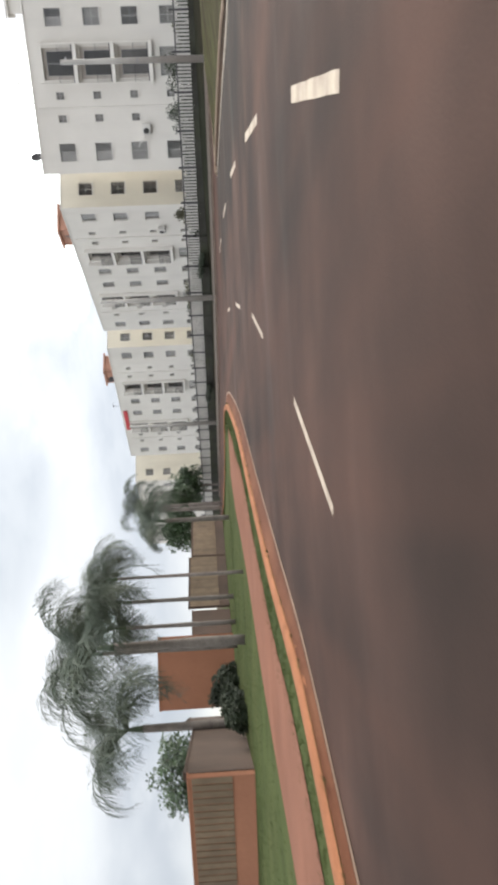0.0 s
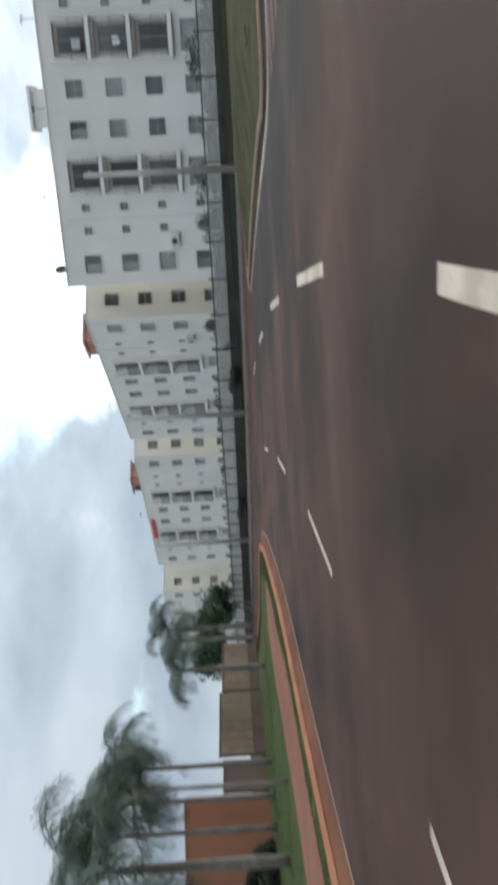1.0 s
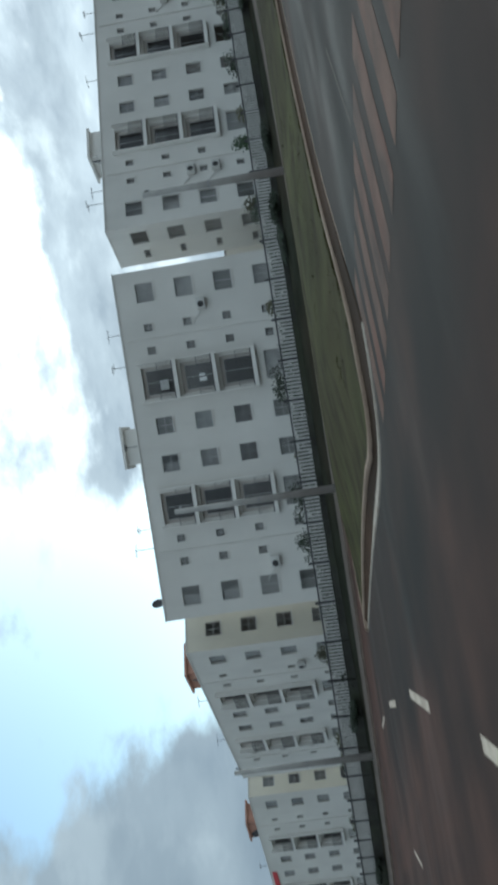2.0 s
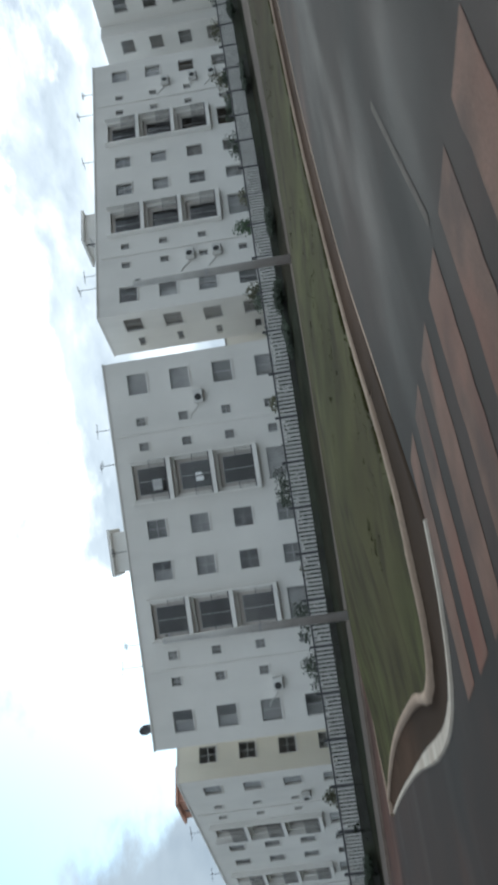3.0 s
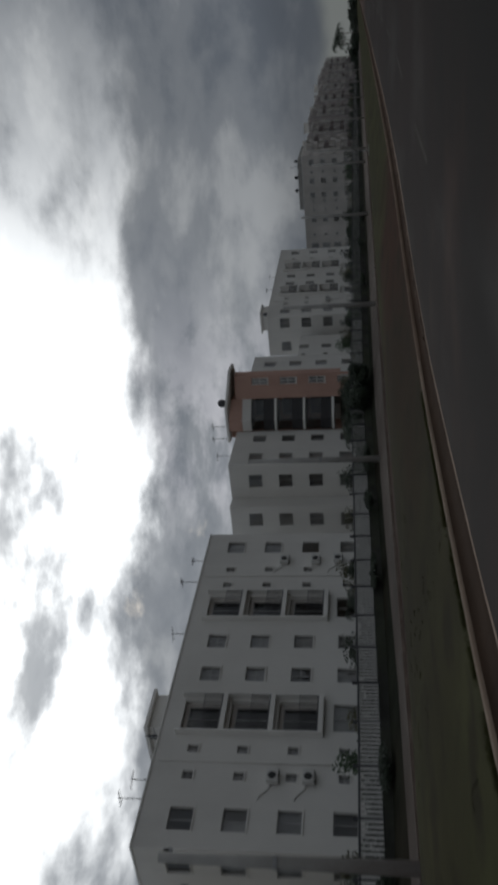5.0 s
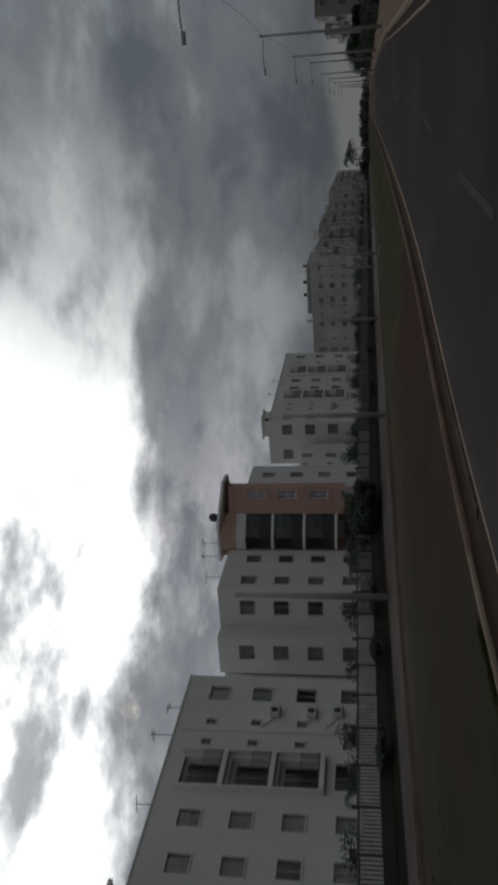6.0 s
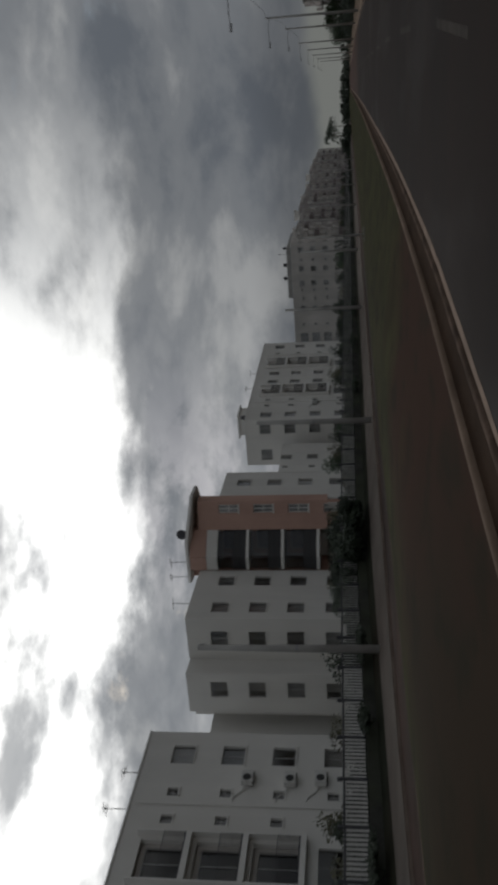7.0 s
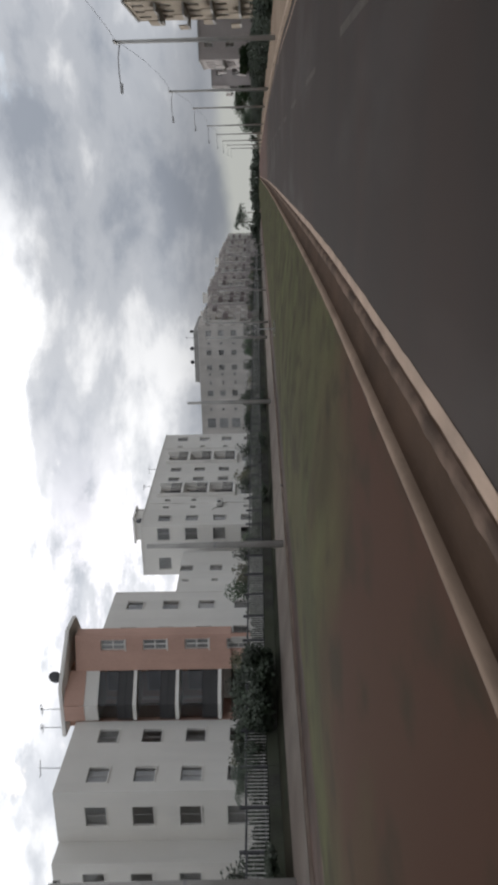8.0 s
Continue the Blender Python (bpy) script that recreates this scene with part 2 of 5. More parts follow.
NOSE_PAINT = material("white_nose_paint", (0.32, 0.285, 0.24), 0.75, 0.18, 1.5, 30, 0.2, tint=(0.22, 0.175, 0.14), tint_scale=0.8, spec=0.08)
WALL_WHITE = material("offwhite_render", (0.72, 0.70, 0.66), 0.9, 0.05, 0.3, 8, 0.08, tint=(0.66, 0.635, 0.59), tint_scale=0.1, streak=0.14)
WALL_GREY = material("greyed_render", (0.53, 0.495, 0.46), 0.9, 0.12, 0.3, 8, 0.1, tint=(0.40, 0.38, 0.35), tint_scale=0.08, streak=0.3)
# Streaked grey render; the far walls' backlit shade is put into its colour.
FAR_GREY = material("darkened_grey_render", (0.36, 0.325, 0.31), 0.9, 0.16, 0.3, 8, 0.1, tint=(0.25, 0.225, 0.215), tint_scale=0.08, streak=0.35)
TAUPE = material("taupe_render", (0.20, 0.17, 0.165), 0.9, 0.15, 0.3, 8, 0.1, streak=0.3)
WALL_CREAM = material("cream_render", (0.73, 0.68, 0.57), 0.9, 0.05, 0.3, 8, 0.08, streak=0.2)
WALL_PINK = material("terracotta_render", (0.52, 0.33, 0.265), 0.9, 0.08, 0.3, 8, 0.1, streak=0.25)
TRIM_WHITE = material("white_slab_paint", (0.76, 0.74, 0.70), 0.85, 0.06, 0.5, 10, 0.08, streak=0.2)
ROOF_TILE = material("clay_roof", (0.42, 0.23, 0.17), 0.85, 0.2, 1.0, 12, 0.3)
ROOF_GREY = material("roof_slab", (0.30, 0.29, 0.28), 0.9, 0.15, 0.4, 10, 0.2)
ALU = material("window_frame_metal", (0.42, 0.41, 0.40), 0.5, 0.1, 1, 20, 0.0, metal=0.4)
GLASS = material("window_glass", (0.80, 0.80, 0.79), 0.06, 0.03, 0.5, 4, 0.0, transmission=1.0)
CURTAIN = material("grey_net_curtain", (0.52, 0.51, 0.50), 0.9, 0.15, 1.5, 25, 0.2, island=0.9)
ROOM = material("dim_room_wall", (0.48, 0.46, 0.43), 0.9, 0.1, 0.5, 8, 0.0)
IRON = material("dark_painted_iron", (0.05, 0.05, 0.055), 0.55, 0.15, 2, 30, 0.1)
PICKET = material("white_fence_bar", (0.48, 0.47, 0.445), 0.7, 0.1, 1.5, 20, 0.1)
PLINTH = material("dark_fence_wall", (0.050, 0.050, 0.044), 0.9, 0.3, 0.7, 12, 0.4, tint=(0.07, 0.08, 0.05), tint_scale=0.4, spec=0.08)
CONCRETE = material("weathered_concrete", (0.33, 0.32, 0.30), 0.85, 0.15, 0.8, 20, 0.25, streak=0.3)
STEEL = material("galvanised_steel", (0.30, 0.30, 0.30), 0.5, 0.15, 1, 20, 0.1, metal=0.5)
ORANGE_WALL = material("orange_house_render", (0.33, 0.145, 0.085), 0.9, 0.08, 0.4, 8, 0.1, streak=0.2)
BROWN_WALL = material("brown_yard_wall", (0.066, 0.042, 0.031), 0.9, 0.15, 0.6, 12, 0.3, tint=(0.085, 0.052, 0.038), tint_scale=0.3)
PLANK = material("weathered_fence_plank", (0.18, 0.13, 0.085), 0.85, 0.2, 1.5, 20, 0.3, island=0.5)
BARK = material("grey_palm_bark", (0.17, 0.15, 0.135), 0.9, 0.25, 1.5, 12, 0.5)
FROND = material("palm_frond", (0.064, 0.086, 0.062), 0.7, 0.3, 1.0, 10, 0.0, tint=(0.095, 0.108, 0.07), tint_scale=0.5)
LEAF = material("dark_leaf", (0.035, 0.065, 0.025), 0.6, 0.4, 1.2, 10, 0.0)
OLIVE = material("olive_shrub_leaf", (0.085, 0.082, 0.045), 0.75, 0.4, 1.0, 10, 0.0)
HEDGE = material("hedge_leaf", (0.024, 0.035, 0.018), 0.7, 0.4, 1.0, 10, 0.0)
AC_WHITE = material("air_unit_casing", (0.60, 0.59, 0.56), 0.6, 0.1, 2, 20, 0.1)
BLACK = material("black_grille", (0.03, 0.03, 0.03), 0.6, 0.2, 2, 20, 0.1)
SIGN_RED = material("red_banner", (0.55, 0.06, 0.07), 0.7, 0.1, 1, 10, 0.0)


# ---- mesh helpers ----
def part(name, bm, mat, parent=None, label="", smooth=False):
    """Links a bmesh as one mesh object under a thing or a part."""
    me = bpy.data.meshes.new(name)
    bm.to_mesh(me)
    bm.free()
    me.materials.append(mat)
    if smooth:
        for p in me.polygons:
            p.use_smooth = True
    return linked(name, me, parent, label)


def linked(name, me, parent=None, label="", at=None):
    ob = new(name, me)
    ob.parent = parent
    if at is not None:
        ob.matrix_basis = at
    if label:
        ob["label"] = label
    return ob


def empty(name, m, label, category, group="", kind=""):
    ob = new(name)
    ob.matrix_basis = m
    return tagged(ob, label, category, group, kind)


def box(bm, x0, x1, y0, y1, z0, z1):
    v = [bm.verts.new((x, y, z)) for z in (z0, z1) for x, y in ((x0, y0), (x1, y0), (x1, y1), (x0, y1))]
    for f in ((3, 2, 1, 0), (4, 5, 6, 7), (0, 1, 5, 4), (1, 2, 6, 5), (2, 3, 7, 6), (3, 0, 4, 7)):
        bm.faces.new([v[k] for k in f])
    return bm


def boxes(*many):
    bm = bmesh.new()
    for b in many:
        box(bm, *b)
    return bm


def tube(bm, a, b, r0, r1=None, sides=8, caps=True):
    """A tapered rod from a to b."""
    a, b = Vector(a), Vector(b)
    r1 = r0 if r1 is None else r1
    q = (b - a).to_track_quat("Z", "Y")
    rings = []
    for p, r in ((a, r0), (b, r1)):
        rings.append([bm.verts.new(p + q @ Vector((r * math.cos(k * math.tau / sides), r * math.sin(k * math.tau / sides), 0))) for k in range(sides)])
    for k in range(sides):
        bm.faces.new((rings[0][k], rings[0][(k + 1) % sides], rings[1][(k + 1) % sides], rings[1][k]))
    if caps:
        bm.faces.new(rings[0][::-1])
        bm.faces.new(rings[1])
    return bm


def chain(bm, pts, radii, sides=8):
    """A rod through several points with a radius at each."""
    rings = []
    for k, p in enumerate(pts):
        d = Vector(pts[min(k + 1, len(pts) - 1)]) - Vector(pts[max(k - 1, 0)])
        q = d.to_track_quat("Z", "Y")
        rings.append([bm.verts.new(Vector(p) + q @ Vector((radii[k] * math.cos(j * math.tau / sides), radii[k] * math.sin(j * math.tau / sides), 0))) for j in range(sides)])
    for a, b in zip(rings, rings[1:]):
        for j in range(sides):
            bm.faces.new((a[j], a[(j + 1) % sides], b[(j + 1) % sides], b[j]))
    bm.faces.new(rings[0][::-1])
    bm.faces.new(rings[-1])
    return bm


def curve(pts, step=1.0):
    """A smooth line through a few plan points, resampled at about step metres."""
    p = [np.array(q, float) for q in pts]
    p = [2 * p[0] - p[1]] + p + [2 * p[-1] - p[-2]]
    out = []
    for a, b, c, d in zip(p, p[1:], p[2:], p[3:]):
        n = max(2, int(np.linalg.norm(c - b) / step))
        for t in np.arange(n) / n:
            out.append(0.5 * (2 * b + (c - a) * t + (2 * a - 5 * b + 4 * c - d) * t * t + (3 * b - a - 3 * c + d) * t ** 3))
    return np.array(out + [p[-2]])


def sides_of(line):
    """The unit vectors to the left of a plan line at its points."""
    d = np.gradient(line, axis=0)
    d /= np.linalg.norm(d, axis=1)[:, None]
    return np.stack([-d[:, 1], d[:, 0]], 1)


def strip(bm, line, a, b, za, zb):
    """A ribbon along a plan line, from offset a (height za) to b (height zb), left of it."""
    side = sides_of(line)
    rows = [[bm.verts.new((*(p + s * o), z)) for p, s in zip(line, side)] for o, z in ((a, za), (b, zb))]
    for k in range(len(line) - 1):
        bm.faces.new((rows[0][k], rows[0][k + 1], rows[1][k + 1], rows[1][k]))
    return bm


def sheet(pts, z):
    """A flat sheet with a plan outline."""
    bm = bmesh.new()
    f = bm.faces.new([bm.verts.new((x, y, z)) for x, y in pts])
    if f.normal.z < 0:
        f.normal_flip()
    bmesh.ops.triangulate(bm, faces=[f])
    bmesh.ops.recalc_face_normals(bm, faces=bm.faces[:])
    for f in bm.faces:
        if f.normal.z < 0:
            f.normal_flip()
    return bm


def along(line, step):
    """Places and headings every step metres along a plan line."""
    gap = np.r_[0, np.cumsum(np.linalg.norm(np.diff(line, axis=0), axis=1))]
    at = np.arange(0, gap[-1], step)
    x, y = np.interp(at, gap, line[:, 0]), np.interp(at, gap, line[:, 1])
    d = np.gradient(np.stack([x, y], 1), axis=0)
    return [(px, py, math.atan2(dy, dx)) for px, py, (dx, dy) in zip(x, y, d)]


def at(x, y, z, heading):
    return Matrix.Translation((x, y, z)) @ Matrix.Rotation(heading, 4, "Z")


# ---- the plan: lines seen from above ----
MEDIAN_NEAR = curve([(18.0, 23.8), (18.5, 23.2), (20.3, 23.0), (22.4, 23.6), (24.6, 24.4), (27.6, 25.1), (33, 25.8), (41, 25.6), (45.5, 25.1), (50, 24.34), (55, 23.38), (58, 22.85), (70, 21.2), (95, 18.32), (140, 13.3), (220, 4.8), (500, -24.6), (900, -66)], 1.5)
MEDIAN_FAR = curve([(20.4, 42.4), (24, 43.4), (28, 43.0), (34, 40.2), (43, 36.4), (55, 35.6), (75, 34.2), (95, 31.4), (124, 27.8), (220, 17.4), (500, -12), (900, -54)], 1.5)
MEDIAN_WEST = curve([(18.0, 23.8), (18.15, 24.9), (18.7, 26.9), (19.7, 32.5), (20.2, 37.5), (20.4, 42.4)], 1.0)
NOSE_KERB = curve([(19.45, 23.05), (18.8, 23.1), (18.35, 23.3), (18.1, 23.7), (18.05, 24.2), (18.15, 24.9), (18.7, 26.9), (19.7, 32.5), (20.2, 37.5), (20.4, 42.4)], 0.3)
NOSE_LINE = curve([(19.2, 21.75), (18.4, 22.05), (17.75, 22.7), (17.55, 23.6), (17.7, 25.3), (18.4, 29.5), (19.3, 36), (20.1, 42.9)], 0.5)
FAR_KERB = curve([(-1, 140), (4, 100), (9, 78), (14.5, 65.5), (21, 56), (29.3, 48.6), (36, 43.8), (43, 40.6), (55, 40.2), (70, 40.2), (85, 38.8), (100, 36.6), (124, 33.3), (220, 22.5), (500, -7), (900, -49)], 1.5)
FENCE = curve([(-4, 134), (4, 104), (11, 84), (19, 66.5), (28, 58.4), (36, 53.6), (45, 48.6), (52, 46.8), (58, 46.2), (70, 45.2), (85, 43.8), (100, 41.4), (125, 38.0), (220, 27.5), (330, 16)], 1.5)
WEST_KERB = curve([(-7, -14), (-2.4, 2), (0.5, 9), (1.8, 12.5), (2.7, 17), (4, 22), (6.2, 30), (7.95, 39.5), (8.5, 44), (8.75, 48), (8.55, 50.2), (7.8, 51.4), (6.7, 54), (4.5, 62), (1, 82), (-4, 110), (-10, 140)], 1.0)
SOUTH_KERB = curve([(19, -40), (21, -10), (23.5, 4), (27.5, 10.5), (33, 14.6), (41, 16.9), (50, 16.9), (60, 15.55), (70.6, 13.95), (84, 11.9), (108, 8.4), (182, -0.6), (220, -4.6), (500, -34), (900, -76)], 1.5)


def bank_rise(x):
    """How much higher the plots lie towards the east."""
    return float(np.interp(x, [55, 88], [0.0, 0.45]))


# ---- ground, roads, islands ----
def build_ground():
    tagged(part("ground", sheet([(-2500, -2500), (2500, -2500), (2500, 2500), (-2500, 2500)], -0.04), SOIL), kind="structure")
    bm = sheet([(-40, -70), (60, -70), (300, -60), (1000, -160), (1000, -40), (300, 40), (120, 70), (60, 140), (-40, 150)], 0.0)
    tagged(part("road", bm, ASPHALT), kind="structure")
    # raised blocks of land
    west = [tuple(p) for p in WEST_KERB] + [(-400, 140), (-400, -14)]
    tagged(part("ground_west_block", sheet(west, 0.11), LAWN), kind="structure")
    south = [tuple(p) for p in SOUTH_KERB] + [(900, -700), (19, -700)]
    tagged(part("ground_south_block", sheet(south, 0.11), SOIL), kind="structure")
    bm = bmesh.new()
    strip(bm, SOUTH_KERB, -0.2, -3.2, 0.125, 0.125)
    tagged(part("pavement_south_side", bm, PATH_SAND), kind="structure")
    # far side: paved verge, bank up to the fence, and the building plots
    bm = bmesh.new()
    verge = [[bm.verts.new((*(p + s * off), z + bank_rise(p[0]) * up)) for p, s in zip(FAR_KERB, sides_of(FAR_KERB))] for off, z, up in ((0.0, 0.13, 0.0), (1.7, 0.18, 0.4), (3.4, 0.24, 0.85))]
    for a, b in zip(verge, verge[1:]):
        for k in range(len(a) - 1):
            bm.faces.new((a[k], a[k + 1], b[k + 1], b[k]))
    tagged(part("pavement_far_side", bm, PAVING), kind="structure")
    bm = bmesh.new()
    side = sides_of(FAR_KERB)
    rows = []
    for off, z in ((3.4, 0.236), (4.6, 0.42), (7.0, 0.66), (14.0, 0.9), (400.0, 1.0)):
        rows.append([bm.verts.new((*(p + s * off), z + bank_rise(p[0]) * min(1, 0.85 + (off - 3.4) / 8))) for p, s in zip(FAR_KERB[::4], side[::4])])
    for a, b in zip(rows, rows[1:]):
        for k in range(len(a) - 1):
            bm.faces.new((a[k], a[k + 1], b[k + 1], b[k]))
    tagged(part("ground_building_plots", bm, BANK), kind="structure")


def edge_gap(x, y, line):
    return float(np.min(np.hypot(line[:, 0] - x, line[:, 1] - y)))


MEDIAN_EDGE = np.concatenate([MEDIAN_NEAR[MEDIAN_NEAR[:, 0] < 150], MEDIAN_FAR[MEDIAN_FAR[:, 0] < 150], MEDIAN_WEST])


def median_height(x, y):
    """The mown mound: kerb height at the edges, half a metre in the middle."""
    d = max(0.0, edge_gap(x, y, MEDIAN_EDGE) - 0.3)
    return 0.125 + 0.40 * (1 - math.cos(math.pi * min(d / 5.0, 1))) / 2 + 0.025 * noise.noise((x * 0.4, y * 0.4, 0))


def build_median():
    near = MEDIAN_NEAR[MEDIAN_NEAR[:, 0] < 130]
    far = MEDIAN_FAR[MEDIAN_FAR[:, 0] < 130]
    rim = [Vector(p + s * 0.16) for p, s in zip(near, sides_of(near))][1:]
    rim += [Vector(p - s * 0.16) for p, s in zip(far, sides_of(far))][:0:-1]
    rim += [Vector(p - s * 0.16) for p, s in zip(MEDIAN_WEST, sides_of(MEDIAN_WEST))][-2:0:-1]
    inner = []
    for x in np.arange(19, 129, 1.3):
        for y in np.arange(18, 44, 1.1):
            lo, hi = float(np.interp(x, near[2:, 0], near[2:, 1])), float(np.interp(x, far[:, 0], far[:, 1]))
            left = float(np.interp(y, MEDIAN_WEST[:, 1], MEDIAN_WEST[:, 0]))
            if lo + 0.6 < y < hi - 0.6 and x > left + 0.6:
                inner.append(Vector((x + 0.2 * noise.noise((x, y, 1)), y)))
    n = len(rim)
    pts, _, faces, *_ = delaunay_2d_cdt(rim + inner, [(k, (k + 1) % n) for k in range(n)], [list(range(n))], 1, 1e-5)
    bm = bmesh.new()
    vs = [bm.verts.new((p.x, p.y, 0.125 if k < n else median_height(p.x, p.y))) for k, p in enumerate(pts)]
    for f in faces:
        bm.faces.new([vs[k] for k in f])
    bmesh.ops.recalc_face_normals(bm, faces=bm.faces[:])
    for f in bm.faces:
        if f.normal.z < 0:
            f.normal_flip()
    # the far stretch of the median, out of close view
    xs = np.linspace(128.5, 900, 60)
    rows = [[bm.verts.new((x, lo + (hi - lo) * u, 0.125 + 0.4 * math.sin(math.pi * u))) for u in np.linspace(0.01, 0.99, 7)]
            for x, lo, hi in zip(xs, np.interp(xs, MEDIAN_NEAR[:, 0], MEDIAN_NEAR[:, 1]), np.interp(xs, MEDIAN_FAR[:, 0], MEDIAN_FAR[:, 1]))]
    for a, b in zip(rows, rows[1:]):
        for k in range(6):
            bm.faces.new((a[k], b[k], b[k + 1], a[k + 1]))
    tagged(part("ground_median", bm, GRASS, smooth=True), kind="structure")
    # darker uncut tufts, thickest near the kerb
    rnd = random.Random(77)
    tufts = bmesh.new()
    for _ in range(700):
        x = rnd.uniform(19, 45)
        lo = float(np.interp(x, near[2:, 0], near[2:, 1]))
        y = lo + 0.45 + abs(rnd.gauss(0, 2.2))
        if noise.noise((x * 0.35, y * 0.35, 4)) < 0.02 or y > lo + 8:
            continue
        z = median_height(x, y) - 0.015
        for _ in range(9):
            a, lean, h = rnd.uniform(0, 6.28), rnd.uniform(0.03, 0.09), rnd.uniform(0.015, 0.042)
            bx, by = x + rnd.gauss(0, 0.07), y + rnd.gauss(0, 0.05)
            c, s = math.cos(a), math.sin(a)
            w = 0.014
            tufts.faces.new([tufts.verts.new(p) for p in ((bx - s * w, by + c * w, z), (bx + s * w, by - c * w, z), (bx + c * lean, by + s * lean, z + h))])
    tagged(part("grass_tufts", tufts, TUFT), "dark uncut grass tufts on the median", "grass", kind="stuff")


def kerb_run(name, line, mat, label, width=0.18, top=0.14, left=True, limit=120, step=1.0, start=0.0):
    """A kerb along a line: the nearest stones each on their own, the rest joined."""
    root = empty(name, Matrix.Identity(4), label, "kerb", kind="structure")
    s = 1 if left else -1
    section = [(0.0, -0.1), (0.0, 0.45 * top), (0.1 * width, 0.75 * top), (0.3 * width, 0.94 * top), (0.55 * width, top), (0.85 * width, 0.97 * top), (width, 0.88 * top), (width, -0.1)]
    bm = bmesh.new()
    ends = [[bm.verts.new((x, s * y, z)) for y, z in section] for x in (-step / 2 + 0.002, step / 2 - 0.002)]
    for k in range(8):
        bm.faces.new((ends[0][k], ends[0][(k + 1) % 8], ends[1][(k + 1) % 8], ends[1][k]))
    for end in ends:
        bm.faces.new([bm.verts.new(v.co) for v in end])
    bmesh.ops.recalc_face_normals(bm, faces=bm.faces[:])
    me = bpy.data.meshes.new("kerb_stone")
    bm.to_mesh(me)
    bm.free()
    me.materials.append(mat)
    for f in me.polygons:
        f.use_smooth = abs(f.normal.x) < 0.5
    places = along(line, step)
    for k, (x, y, h) in enumerate(places[:limit]):
        linked("kerb_stone", me, root, at=at(x, y, 0.004 * noise.noise((x, y, 3)), h))
    if len(places) > limit:
        rest = np.array([(x, y) for x, y, _ in places[limit:]])
        bm = bmesh.new()
        strip(bm, rest, 0, s * width, top, top)
        strip(bm, rest, 0, 0, -0.1, top)
        tagged(part("kerb_length", bm, mat, root), kind="stuff")
    return root


def build_kerbs_and_paint():
    bend = int(np.argmax(MEDIAN_NEAR[:, 0] > 44))
    kerb_run("kerb_median_near", np.concatenate([[(19.4, 23.05)], MEDIAN_NEAR[:bend + 1][MEDIAN_NEAR[:bend + 1, 0] > 19.8]]), KERB, "pale concrete kerb along the grass median", 0.12, limit=150, step=0.35)
    kerb_run("kerb_median_east", MEDIAN_NEAR[bend:], KERB_DUSTY, "dusty rounded concrete kerb along the grass median", 0.15, limit=220, step=0.35)
    kerb_run("kerb_median_nose", NOSE_KERB, KERB, "pale concrete kerb round the median nose", 0.16, left=False, step=0.3)
    kerb_run("kerb_median_far", MEDIAN_FAR, KERB, "concrete kerb on the far side of the median", 0.2, left=False, limit=60)
    corner = int(np.argmax(FAR_KERB[:, 0] > 47))
    kerb_run("kerb_far_corner", FAR_KERB[20:corner + 1], KERB_PINK, "dusty concrete kerb round the fence corner", 0.2, limit=90)
    kerb_run("kerb_far_side", FAR_KERB[corner:], KERB_PINK, "dusty concrete kerb below the fence", 0.2, limit=60)
    kerb_run("kerb_west", WEST_KERB, KERB_RED, "orange-dusted concrete kerb beside the lawn", 0.32, top=0.17, limit=90)
    kerb_run("kerb_south", SOUTH_KERB[30:], KERB, "dusty concrete kerb on the street's south side", 0.2, left=False, limit=90)
    # gutter strips and painted edge lines
    meet = int(np.argmax(MEDIAN_NEAR[:, 0] > 21.5))
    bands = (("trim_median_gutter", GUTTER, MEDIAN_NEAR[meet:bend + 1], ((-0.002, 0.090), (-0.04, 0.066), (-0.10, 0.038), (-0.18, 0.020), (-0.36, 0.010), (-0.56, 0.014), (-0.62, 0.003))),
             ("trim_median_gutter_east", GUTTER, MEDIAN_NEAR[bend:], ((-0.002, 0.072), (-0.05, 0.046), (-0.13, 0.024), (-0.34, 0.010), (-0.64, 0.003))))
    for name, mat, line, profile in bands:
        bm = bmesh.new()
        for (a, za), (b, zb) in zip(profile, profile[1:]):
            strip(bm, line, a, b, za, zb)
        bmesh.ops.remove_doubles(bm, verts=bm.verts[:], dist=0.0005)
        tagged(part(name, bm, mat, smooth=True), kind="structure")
    # rough mortar lip along the outer side of the gutter
    lip = bmesh.new()
    fine = np.array([(x, y) for x, y, _ in along(MEDIAN_NEAR[bend:], 0.22) if x < 150])
    ragged = lambda x, y, k, size: size * (noise.noise((4.0 * x, 4.0 * y, k)) + 0.6 * noise.noise((1.3 * x, 1.3 * y, k)))
    rows = [[lip.verts.new((*(p - s * (off + ragged(p[0], p[1], k, size))), z + ragged(p[0], p[1], k + 9, 0.006) * (z > 0.01))) for p, s in zip(fine, sides_of(fine))]
            for k, off, size, z in ((1, 0.41, 0.035, 0.004), (2, 0.455, 0.028, 0.034), (3, 0.525, 0.018, 0.040), (4, 0.575, 0.014, 0.034), (5, 0.60, 0.010, 0.002))]
    for a, b in zip(rows, rows[1:]):
        for k in range(len(a) - 1):
            lip.faces.new((b[k], b[k + 1], a[k + 1], a[k]))
    tagged(part("trim_gutter_lip", lip, LIP, smooth=True, label="rough worn concrete lip of the gutter"), kind="structure")
    # concrete apron between the nose kerb and its painted line
    apron = bmesh.new()
    start = MEDIAN_NEAR[:meet + 1][::-1]
    lip = MEDIAN_NEAR[meet] - sides_of(MEDIAN_NEAR)[meet] * 0.62
    inside = [(x, y) for x, y, _ in along(np.concatenate([start, MEDIAN_WEST[1:]]), 0.25)]
